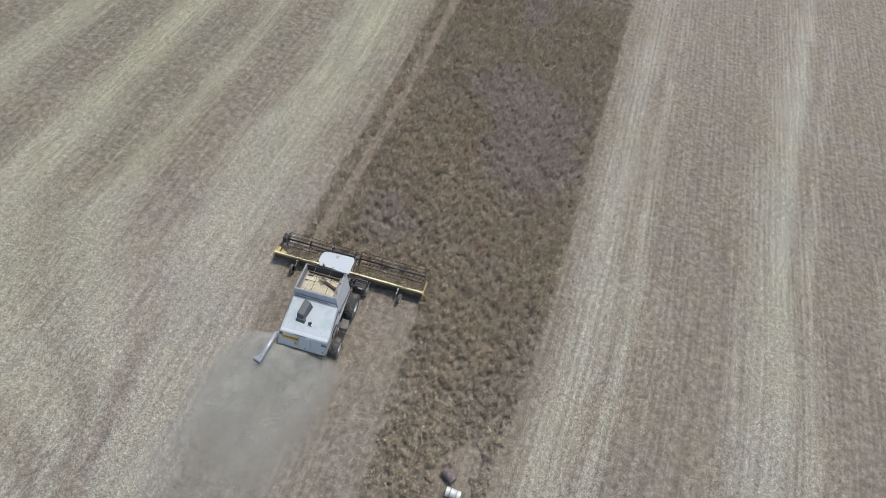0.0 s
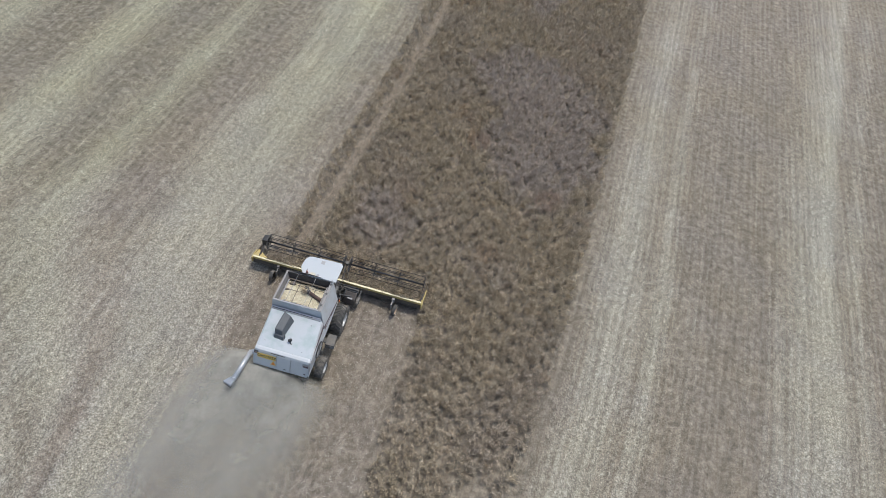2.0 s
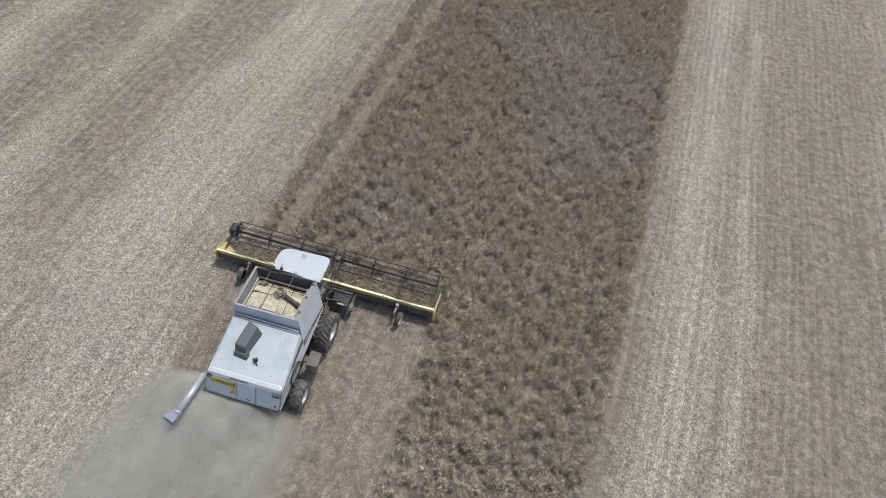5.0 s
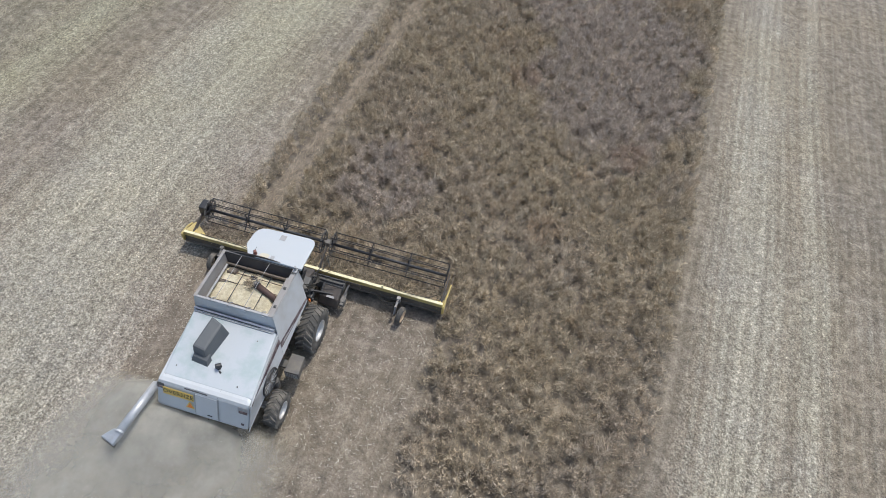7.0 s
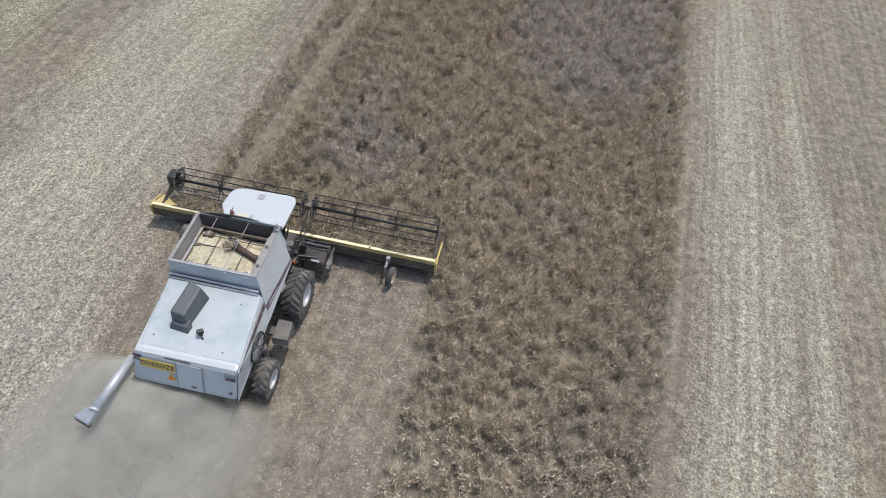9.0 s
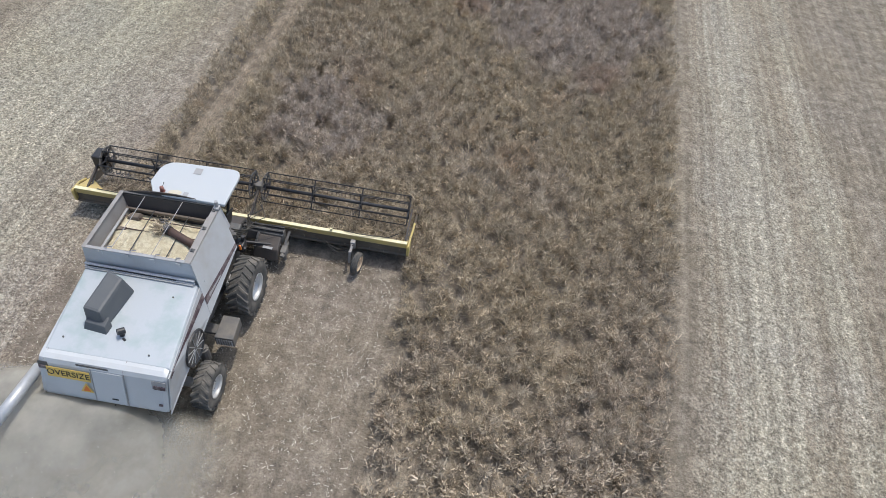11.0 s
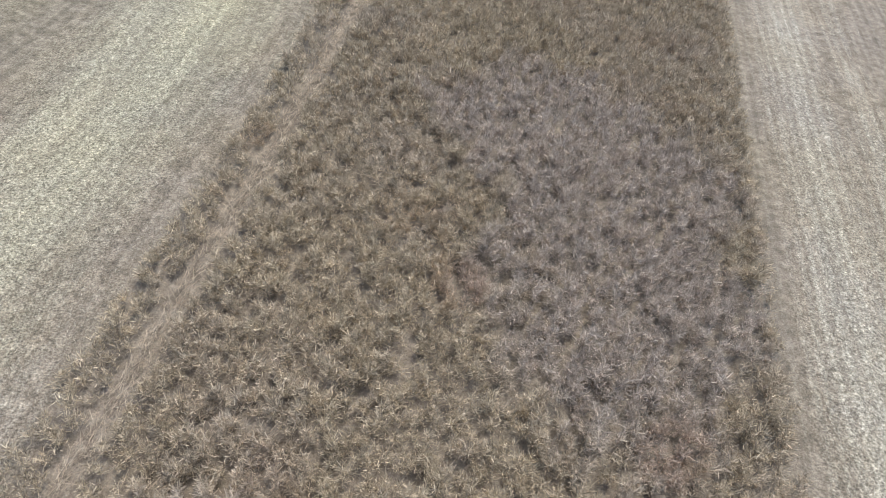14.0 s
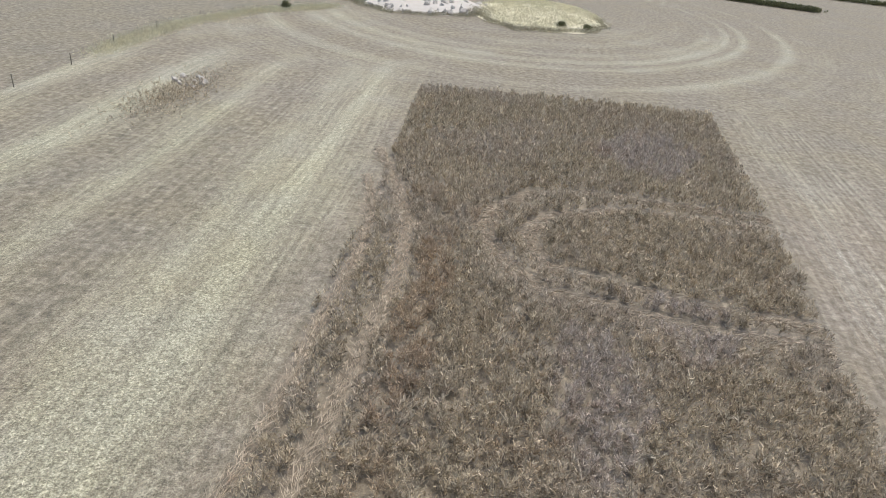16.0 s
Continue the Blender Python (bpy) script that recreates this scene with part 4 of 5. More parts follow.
    auger = p("unloading_auger", merge(rod(a0, a1, 0.140, sides=20), rod(a0 + Vector((0.02, -0.06, 0)), (-2.2, -3.9, 1.86), 0.135, sides=20)), "galv", "silver unloading auger tube folded to the rear", None, True)
    for q in (0.97,):
        p("auger_band", rod(a0.lerp(a1, q) - Vector((0, 0.03, 0)), a0.lerp(a1, q) + Vector((0, 0.03, 0)), 0.152, sides=20), "silver", "", auger)
    spout = hexa([(-3.30, -6.28, 1.72), (-2.80, -6.42, 1.70), (-2.67, -6.00, 1.78), (-2.95, -5.98, 1.78), (-3.30, -6.26, 1.86), (-2.80, -6.40, 1.84), (-2.66, -5.98, 2.05), (-2.96, -5.96, 2.05)], 0.03)
    p("auger_spout", spout, "galv", "flared steel spout", auger)
    p("spout_flap", hexa([(-3.29, -6.29, 1.60), (-2.82, -6.42, 1.58), (-2.80, -6.30, 1.62), (-3.22, -6.18, 1.62), (-3.30, -6.30, 1.715), (-2.81, -6.43, 1.695), (-2.78, -6.30, 1.695), (-3.23, -6.18, 1.70)], 0.01), "hose", "black rubber flap", auger)
    # cab
    cab = p("cab", hexa([(-1.20, 0.85, 1.75), (0.22, 0.85, 1.75), (0.20, 1.25, 1.75), (-1.18, 1.25, 1.75), (-1.28, 0.80, 3.50), (0.38, 0.80, 3.50), (0.36, 1.80, 3.50), (-1.28, 1.80, 3.50)], 0.04), "glass", "dark tinted glass cab")
    for lo, hi in (((-1.21, 0.85), (-1.29, 0.81)), ((0.23, 0.85), (0.39, 0.81)), ((0.21, 1.26), (0.37, 1.81)), ((-1.19, 1.26), (-1.29, 1.81))):
        p("cab_pillar", rod((*lo, 1.75), (*hi, 3.52), 0.035, sides=8), "black", "", cab)
    p("cab_floor", block(-1.28, 0.26, 0.80, 1.32, 1.62, 1.76, 0.02), "grey", "", cab)
    out_pts = [(-1.40, 0.68), (-1.66, 1.12), (-1.62, 1.66), (-1.55, 1.84), (-1.40, 1.97), (-1.20, 2.02), (0.40, 2.10), (0.56, 2.06), (0.65, 1.95), (0.68, 1.78), (0.66, 0.68)]
    roof = p("cab_roof", slab(out_pts, 3.53, 3.63, 0.03), "roof", "white cab roof with rounded corners")
    p("roof_hatch", block(-0.63, -0.41, 1.66, 1.90, 3.634, 3.642, 0.002), "grey", "grey patch on the roof", roof)
    p("roof_stain", slab([(-1.02, 0.78), (-0.86, 0.72), (-0.66, 0.76), (-0.63, 0.88), (-0.76, 0.93), (-0.95, 0.90)], 3.632, 3.635, 0.0), "stain", "faint yellow rust stain", roof)
    p("roof_tape", block(-0.58, -0.44, 0.72, 0.90, 3.634, 3.641, 0.002), "grey", "", roof)
    p("warning_beacon", merge(rod((-1.16, 0.80, 3.63), (-1.16, 0.80, 3.66), 0.075), rod((-1.16, 0.80, 3.66), (-1.16, 0.80, 3.80), 0.065, 0.05)), "red", "red warning beacon", None, True)
    p("antenna", pipe([(-1.22, 0.9, 3.63), (-1.2, 0.95, 3.72), (-1.17, 1.0, 3.80)], 0.008, 5), "black")
    p("corner_panel", hexa([(0.42, 0.84, 2.25), (0.46, 0.84, 2.25), (0.46, 1.20, 2.35), (0.42, 1.20, 2.35), (0.55, 0.80, 3.05), (0.59, 0.80, 3.05), (0.60, 1.22, 2.95), (0.56, 1.22, 2.95)], 0.015), "black", "black panel at the cab corner")
    p("pump_cluster", merge(block(0.56, 0.86, 0.78, 1.10, 1.45, 1.75, 0.05), rod((0.60, 0.9, 1.75), (0.60, 0.9, 1.98), 0.09), rod((0.78, 1.02, 1.7), (0.80, 1.04, 1.92), 0.06), rod((0.9, 0.85, 1.55), (0.72, 0.85, 1.6), 0.07)), "black", "black hydraulic pump cluster")
    p("indicator_light", block(0.95, 1.01, 0.38, 0.44, 2.08, 2.26, 0.015), "orange", "orange indicator lamp")
    p("engine_hoses", merge(*[pipe(sag((0.55 + 0.06 * k, 0.95, 2.3 - 0.1 * k), (0.85 - 0.05 * k, 1.75 + 0.05 * k, 1.6 + 0.08 * k), 0.12 + 0.05 * k), 0.022, 6) for k in range(5)]), "hose", "black hydraulic hoses")
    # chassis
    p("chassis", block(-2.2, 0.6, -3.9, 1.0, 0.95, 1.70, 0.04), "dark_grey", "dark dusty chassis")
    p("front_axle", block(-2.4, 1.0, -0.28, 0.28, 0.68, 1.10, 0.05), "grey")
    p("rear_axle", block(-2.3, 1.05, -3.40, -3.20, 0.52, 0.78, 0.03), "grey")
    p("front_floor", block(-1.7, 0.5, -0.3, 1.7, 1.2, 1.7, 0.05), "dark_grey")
    wheel("front_wheel", c, 1.17, 0.0, 0.90, 0.64, 0.42, 1, 22, M["rim"])
    wheel("front_wheel", c, -2.50, 0.0, 0.90, 0.64, 0.42, -1, 22, M["rim"])
    wheel("rear_wheel", c, 1.20, -3.30, 0.66, 0.48, 0.32, 1, 17, M["rim"])
    wheel("rear_wheel", c, -2.45, -3.30, 0.66, 0.48, 0.32, -1, 17, M["rim"])
    bx = p("battery_box", hexa([(0.98, -2.12, 0.82), (1.52, -2.10, 0.82), (1.46, -1.36, 0.82), (0.96, -1.36, 0.82), (0.98, -2.12, 1.20), (1.52, -2.10, 1.20), (1.46, -1.36, 1.20), (0.96, -1.36, 1.20)], 0.02), "dark_grey", "grey step box with a grille")
    p("box_grille", merge(*[block(1.02 + 0.07 * i, 1.06 + 0.07 * i, -2.135, -2.115, 0.86 + 0.1 * j, 0.93 + 0.1 * j) for i in range(7) for j in range(3)]), "grey", "", bx)
    p("box_bracket", block(0.5, 0.99, -1.9, -1.6, 0.95, 1.05, 0.01), "dark_grey", "", bx)
    p("fuel_filter", merge(rod((0.85, -2.55, 0.75), (0.85, -2.55, 1.25), 0.14), rod((0.85, -2.55, 1.25), (0.85, -2.55, 1.32), 0.09)), "dark_grey")
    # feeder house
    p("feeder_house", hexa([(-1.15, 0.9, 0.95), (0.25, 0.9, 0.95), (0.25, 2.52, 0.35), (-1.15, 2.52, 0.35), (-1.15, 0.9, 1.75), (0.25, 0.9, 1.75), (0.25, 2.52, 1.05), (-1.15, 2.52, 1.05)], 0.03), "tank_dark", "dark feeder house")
    return c


combine = build_combine()


def build_header():
    h = thing("header", "wide yellow grain header with black reel", "header")

    def p(name, bm, mat, label="", parent=None, smooth=False):
        return part(name, bm, M[mat], parent or h, label, smooth)

    W = 5.64
    beam = p("back_beam", block(-W, W, 2.57, 2.71, 0.80, 0.99, 0.025), "yellow", "dusty yellow rear beam")
    # thin cap in the paler yellow, painting the beam's top as sunlit
    p("beam_cap", block(-W, W, 2.58, 2.70, 0.994, 1.006, 0.003), "yellow_top", "yellow top, paled for sunlight", beam)
    p("back_sheet", hexa([(-W, 2.60, 0.44), (W, 2.60, 0.44), (W, 2.64, 0.44), (-W, 2.64, 0.44), (-W, 2.62, 0.798), (W, 2.62, 0.798), (W, 2.68, 0.798), (-W, 2.68, 0.798)]), "dusty_sheet", "dusty brown back sheet")
    p("lower_tube", rod((-W, 2.60, 0.44), (W, 2.60, 0.44), 0.055, sides=12), "dusty_sheet")
    p("deck", hexa([(-W, 2.66, 0.40), (W, 2.66, 0.40), (W, 4.28, 0.12), (-W, 4.28, 0.12), (-W, 2.66, 0.44), (W, 2.66, 0.44), (W, 4.28, 0.15), (-W, 4.28, 0.15)]), "dark_grey", "dark header deck")
    p("cutter_bar", merge(block(-W, W, 4.26, 4.34, 0.12, 0.16), *[hexa([(x - 0.03, 4.34, 0.12), (x + 0.03, 4.34, 0.12), (x + 0.008, 4.44, 0.13), (x - 0.008, 4.44, 0.13), (x - 0.03, 4.34, 0.15), (x + 0.03, 4.34, 0.15), (x + 0.008, 4.44, 0.14), (x - 0.008, 4.44, 0.14)]) for x in np.arange(-5.5, 5.6, 0.152)]), "black", "black knife guards")
    for s, w0, y1 in ((-1, 4.70, 3.45), (1, 5.40, 3.05)):
        end = p("end_panel", side_plate([(2.55, 0.44), (2.55, 0.92), (2.95, 0.90), (3.5, 0.62), (4.5, 0.42), (4.9, 0.25), (4.6, 0.12)], s * 5.655, s * 5.71, 0.012), "dusty_sheet", "dusty brown end sheet")
        edge = [(2.52, 0.93), (2.95, 0.91), (3.45, 0.66), (3.95, 0.56)] if s > 0 else [(2.52, 0.93), (2.95, 0.91), (3.3, 0.74)]
        p("end_rail", merge(*[rod((s * 5.69, *a), (s * 5.69, *b), 0.045, 0.04, 8) for a, b in zip(edge, edge[1:])]), "yellow", "worn yellow rail along the end sheet", end)
        p("end_cap", hexa([(s * 5.645, 2.49, 0.50), (s * 5.73, 2.49, 0.50), (s * 5.73, 3.0, 0.55), (s * 5.645, 3.0, 0.55), (s * 5.645, 2.49, 0.94), (s * 5.73, 2.49, 0.94), (s * 5.73, 3.0, 0.86), (s * 5.645, 3.0, 0.86)], 0.01), "yellow", "yellow end cap", end)
        p("divider_point", hexa([(s * 5.60, 4.6, 0.10), (s * 5.78, 4.6, 0.10), (s * 5.72, 5.15, 0.08), (s * 5.68, 5.15, 0.08), (s * 5.60, 4.6, 0.45), (s * 5.78, 4.6, 0.45), (s * 5.72, 5.15, 0.14), (s * 5.68, 5.15, 0.14)], 0.02), "dusty_sheet", "", end)
        p("end_brace", hexa([(s * w0, 2.74, 0.42), (s * 5.64, 2.74, 0.42), (s * 5.64, y1 + 0.1, 0.36), (s * 5.60, y1 + 0.1, 0.36), (s * w0, 2.74, 0.96), (s * 5.64, 2.74, 0.96), (s * 5.64, y1, 0.66), (s * 5.58, y1, 0.66)], 0.01), "yellow", "triangular yellow gusset", end)
    # reel in two halves
    ry, rz, rr = 3.86, 1.25, 0.50
    for x0, x1 in ((-5.05, 0.08), (0.50, 5.46)):
        reel = p("reel_tube", rod((x0, ry, rz), (x1, ry, rz), 0.060, sides=16), "black", "black reel half with tine bars", None, True)
        n = 6
        for k in range(n):
            a = 2 * math.pi * k / n + 0.86
            by, bz = ry + rr * math.sin(a), rz + rr * math.cos(a)
            bar = p("reel_bar", rod((x0, by, bz), (x1, by, bz), 0.019, sides=8), "black", "", reel)
            tines = [rod((x, by, bz), (x, by - 0.04, bz - 0.15), 0.006, 0.004, 4) for x in np.arange(x0 + 0.1, x1, 0.16)]
            tagged(p("tines", merge(*tines), "black", "", reel), kind="stuff")
        for x in np.linspace(x0, x1, 4):
            spider = [rod((x, ry, rz), (x, ry + rr * math.sin(2 * math.pi * k / n + 0.86), rz + rr * math.cos(2 * math.pi * k / n + 0.86)), 0.028, 0.02, 6) for k in range(n)]
            p("reel_spider", merge(*spider, rod((x - 0.03, ry, rz), (x + 0.03, ry, rz), 0.14, sides=14)), "black", "", reel)
        for x in (x0, x1) if x0 < 0 else (x0,):
            plates = []
            for k in range(n):
                a, b = 2 * math.pi * k / n + 0.86, 2 * math.pi * (k + 1) / n + 0.86
                for c0, c1 in ((a, b), (b, a)):
                    # a strip from one bar towards the next, notched in the middle
                    pts = [(rr * math.sin(c0), rr * math.cos(c0)), (0.93 * rr * math.sin(c0 * 0.55 + c1 * 0.45), 0.93 * rr * math.cos(c0 * 0.55 + c1 * 0.45)), (0.74 * rr * math.sin(c0 * 0.55 + c1 * 0.45), 0.74 * rr * math.cos(c0 * 0.55 + c1 * 0.45)), (0.80 * rr * math.sin(c0), 0.80 * rr * math.cos(c0))]
                    plates.append(hexa([(x - 0.014, ry + u, rz + v) for u, v in pts] + [(x + 0.014, ry + u, rz + v) for u, v in pts]))
            p("reel_star", merge(*plates), "dark_grey", "dark six-pointed end plate", reel)
    for x in (-5.30, 0.29, 5.56):
        arm = p("reel_arm", merge(hexa([(x - 0.03, 2.70, 0.86), (x + 0.03, 2.70, 0.86), (x + 0.03, 3.95, 1.18), (x - 0.03, 3.95, 1.18), (x - 0.03, 2.70, 0.94), (x + 0.03, 2.70, 0.94), (x + 0.03, 3.95, 1.28), (x - 0.03, 3.95, 1.28)], 0.01)), "tank_dark", "dark reel support arm")
        p("reel_cylinder", rod((x, 2.76, 0.70), (x, 3.5, 1.05), 0.028), "dark_grey", "", arm)
    p("reel_bearing", merge(rod((0.06, ry, rz), (0.52, ry, rz), 0.07), block(0.2, 0.38, ry - 0.12, ry + 0.12, rz - 0.14, rz + 0.1, 0.02)), "dark_grey")
    p("reel_drive", merge(block(-5.42, -5.10, ry - 0.25, ry + 0.25, rz - 0.25, rz + 0.30, 0.05), rod((-5.45, ry, rz), (-5.1, ry, rz), 0.2)), "black", "black reel drive")
    # adapter frame behind the beam
    ad = p("adapter_frame", hexa([(-1.7, 2.10, 0.60), (1.60, 2.04, 0.60), (1.60, 2.40, 0.60), (-1.7, 2.40, 0.60), (-1.7, 2.16, 0.95), (1.60, 2.10, 0.95), (1.60, 2.42, 0.98), (-1.7, 2.42, 0.98)], 0.03), "dusty_steel", "dusty adapter frame behind the header")
    p("adapter_rail", block(-1.7, 1.60, 2.16, 2.22, 0.985, 1.05, 0.015), "black", "", ad)
    p("adapter_rail", block(-1.7, 1.60, 2.34, 2.40, 0.99, 1.06, 0.015), "black", "", ad)
    p("drive_shield", hexa([(0.72, 1.44, 0.42), (1.62, 1.40, 0.42), (1.58, 2.06, 0.50), (0.72, 2.08, 0.50), (0.80, 1.62, 0.80), (1.58, 1.58, 0.80), (1.58, 2.08, 0.92), (0.80, 2.10, 0.92)], 0.06), "tank_dark", "dark dust-streaked drive shield", ad)
    p("shield_strap", hexa([(0.78, 1.58, 0.80), (0.86, 1.58, 0.80), (0.86, 2.10, 0.94), (0.78, 2.10, 0.94), (0.78, 1.57, 0.84), (0.86, 1.57, 0.84), (0.86, 2.10, 0.98), (0.78, 2.10, 0.98)], 0.01), "black", "", ad)
    p("shield_mark", hexa([(1.08, 1.585, 0.812), (1.40, 1.57, 0.812), (1.40, 1.66, 0.832), (1.08, 1.67, 0.832), (1.08, 1.585, 0.818), (1.40, 1.57, 0.818), (1.40, 1.66, 0.838), (1.08, 1.67, 0.838)]), "grey", "pale worn mark", ad)
    p("drive_gearbox", merge(block(1.62, 1.82, 1.60, 1.92, 0.42, 0.72, 0.05), rod((1.72, 1.5, 0.60), (1.72, 2.1, 0.66), 0.075), rod((1.70, 1.95, 0.7), (1.78, 2.30, 0.98), 0.045), rod((1.72, 1.76, 0.2), (1.72, 1.76, 0.5), 0.06)), "dusty_steel", "dust-caked gearbox", ad)
    p("drive_shaft", rod((0.5, 1.6, 0.95), (1.6, 1.85, 0.75), 0.05), "black", "", ad)
    for s in (1, -1):
        x = 4.0 * s
        post = p("gauge_wheel_post", merge(rod((x - 0.14 * s, 2.45, 0.8), (x - 0.16 * s, 2.05, 0.70), 0.05), rod((x - 0.16 * s, 2.05, 0.8), (x - 0.16 * s, 1.95, 0.36), 0.045), block(x - 0.14 * s - 0.08, x - 0.14 * s + 0.08, 2.36, 2.52, 0.55, 0.88, 0.02)), "rim_grey" if s > 0 else "dark_grey", "dusty steel gauge wheel bracket")
        others = set(h.children)
        wheel("gauge_wheel", h, x + 0.10 * s, 1.95, 0.38, 0.22, 0.25, s, 0, M["tan_rim"], "small black gauge wheel tyre")
        if s > 0:
            at = Matrix.Translation((x + 0.10, 1.95, 0.38))
            for ob in set(h.children) - others:
                for q in [ob] + list(ob.children):
                    q.data.transform(at @ Matrix.Rotation(math.radians(-10), 4, "Z") @ at.inverted())
    p("hydraulic_hose", pipe(sag((2.9, 2.4, 0.75), (3.9, 2.3, 0.85), 0.35), 0.018, 6), "hose")
    p("hydraulic_hose", pipe(sag((3.0, 2.35, 0.6), (3.7, 2.2, 0.6), 0.22), 0.018, 6), "hose")
    p("hydraulic_hose", pipe([(3.5, 2.7, 1.03), (4.0, 2.62, 1.08), (4.5, 2.66, 1.05), (5.0, 2.7, 1.06), (5.3, 2.9, 1.1)], 0.016, 6), "hose")
    p("hydraulic_hose", pipe([(0.5, 1.9, 1.35), (1.2, 2.1, 1.4), (1.7, 2.3, 1.2), (2.3, 2.5, 0.9)], 0.018, 6), "hose")
    for k, (x, y, z) in enumerate([(0.35, 2.2, 1.25), (0.50, 2.45, 1.35), (0.62, 2.3, 1.15), (0.45, 2.55, 1.2)]):
        p("hydraulic_hose", pipe([(0.2 + 0.1 * k, 1.5, 1.5), (x, y, z), (x + 0.25, y + 0.35, z - 0.05), (0.30 + 0.05 * k, 3.2 + 0.1 * k, 1.15)], 0.013, 6), "hose")
    p("hydraulic_hose", pipe([(-4.9, 2.7, 1.02), (-4.0, 2.62, 1.08), (-3.1, 2.66, 1.04), (-2.3, 2.5, 1.10), (-1.7, 2.2, 1.2)], 0.016, 6), "hose")
    p("sight_post", merge(block(3.05, 3.13, 2.6, 2.66, 1.0, 1.12, 0.01)), "yellow_top")
    return h


build_header()


# ---- crop, straw, dust ----
def plants(x, y, height, per, rng, spread=0.7, width=(0.018, 0.04)):
    """Bushy dry plants at (x, y)."""
    n = len(x)
    k = n * per
    px, py, ph = np.repeat(x, per), np.repeat(y, per), np.repeat(height, per)
    level = rng.uniform(0.10, 0.85, k)
    ang, lean = rng.uniform(0, 2 * np.pi, k), rng.uniform(0.25, 1.5, k) * spread
    way = np.stack([np.cos(ang) * np.sin(lean), np.sin(ang) * np.sin(lean), np.cos(lean)], 1)
    r = 0.10 * rng.uniform(0, 1, k)
    base = np.stack([px + r * np.cos(ang), py + r * np.sin(ang), level * ph], 1)
    length = ph * rng.uniform(0.13, 0.33, k)
    return blades(base, way, length, 1.2 * rng.uniform(*width, k), rng)


def stems(x, y, height, lean, rng, width):
    """Long pale dead stems that stand out of the plants at (x, y)."""
    way = lean + rng.normal(0, 0.45, (len(x), 3))
    way[:, 2] = np.abs(way[:, 2]) + 0.5
    way /= np.linalg.norm(way, axis=1, keepdims=True)
    base = np.stack([x, y, height * rng.uniform(0.35, 0.75, len(x))], 1)
    return blades(base, way, height * rng.uniform(0.35, 0.75, len(x)), rng.uniform(*width, len(x)), rng)


def build_crop():
    rng = np.random.default_rng(5)
    out = []
    for y0, y1, per_m2, per, width, lie in ((-24, -3, 34, 17, (0.022, 0.044), 1.0), (-3, 28, 37, 31, (0.011, 0.024), 0.95), (28, 40, 34, 21, (0.016, 0.032), 0.85), (40, 62, 26, 16, (0.024, 0.046), 0.75), (62, 90, 18, 12, (0.034, 0.064), 0.6)):
        step = 0.44
        gx, gy = np.meshgrid(np.arange(-8, 26, step), np.arange(y0, y1, step))
        gx[1::2] += step / 2
        m = gx.size
        cx, cy = gx.reshape(-1) + rng.uniform(-0.20, 0.20, m), gy.reshape(-1) + rng.uniform(-0.20, 0.20, m)
        ch = rng.uniform(0.62, 1.18, m) * (1 + 0.16 * wave(cx, cy, 1.7, 0.4))
        turn = 2.2 * wave(cx, cy, 0.35, 1.3) + 2.0 * wave(cx, cy, 1.4, 0.2) + rng.normal(0, 0.7, m)
        bend = np.stack([np.cos(turn), np.sin(turn), 0 * turn], 1) * rng.uniform(0.15, 0.7, m)[:, None]
        n = int((y1 - y0) * 34 * per_m2)
        which = rng.integers(0, m, n)
        dx, dy = rng.normal(0, 0.135, (2, n))
        x, y = cx[which] + dx, cy[which] + dy
        dome = ch[which] * (1.10 - 1.15 * np.minimum(np.hypot(dx, dy), 0.5))
        s = crop_stands(x, y)
        thin = (0.5 + 0.35 * wave(x, y, 2.3, 0.7) + 0.30 * wave(x, y, 6.5, 2.0)) > rng.uniform(-0.85, 0.50, n)
        strip = (x < np.interp(y, TRACK[:, 1], TRACK[:, 0])) & (y > 3)
        keep = (s > 0) & thin & (~strip | (rng.uniform(0, 1, n) < 0.75))
        x, y, which = x[keep], y[keep], which[keep]
        hgt = dome[keep] * (0.74 + 0.10 * wave(x, y, 0.5) + 0.06 * rng.normal(size=len(x)).clip(-1.5, 1.5)) * np.clip(0.78 + s[keep] * 0.5, 0.78, 1)
        hgt *= (1.25 - 0.25 * lie) * np.interp(y, (-6, 2), (0.72, 1.0))
        out.append(plants(x, y, hgt, per, rng, lie, width))
        some = np.repeat(np.flatnonzero(rng.uniform(0, 1, len(x)) < 0.7), 2)
        out.append(stems(x[some], y[some], hgt[some], bend[which[some]], rng, (0.5 * width[0], 0.5 * width[1])))
    out = np.concatenate(out)
    x, y = out[:, 0, 0], out[:, 0, 1]
    fields = []
    for key, spots in (("mauve", ((0.8, 9.0, 2.3, 3.0), (11.2, 23.0, 5.0, 9.5), (8.0, 29.0, 4.5, 4.5), (8.2, 45.0, 1.8, 4.5), (13.0, 50.0, 2.0, 3.0), (14.0, 73.0, 4.0, 5.0))), ("russet", ((0.8, 49.0, 1.0, 9.5), (-2.4, 25.0, 0.7, 0.9), (5.8, 19.5, 1.1, 1.0), (12.5, 15.0, 1.0, 1.0), (8.8, 8.3, 0.9, 0.9), (3.0, 58.5, 0.8, 1.6)))):
        near = np.min([np.hypot((x - cx) / rx, (y - cy) / ry) for cx, cy, rx, ry in spots], 0)
        fields.append((key, np.clip((1.12 - near + 0.35 * wave(x, y, 1.1, 2.0) + 0.2 * wave(x, y, 3.1, 0.5)) / 0.35, 0, 1)))
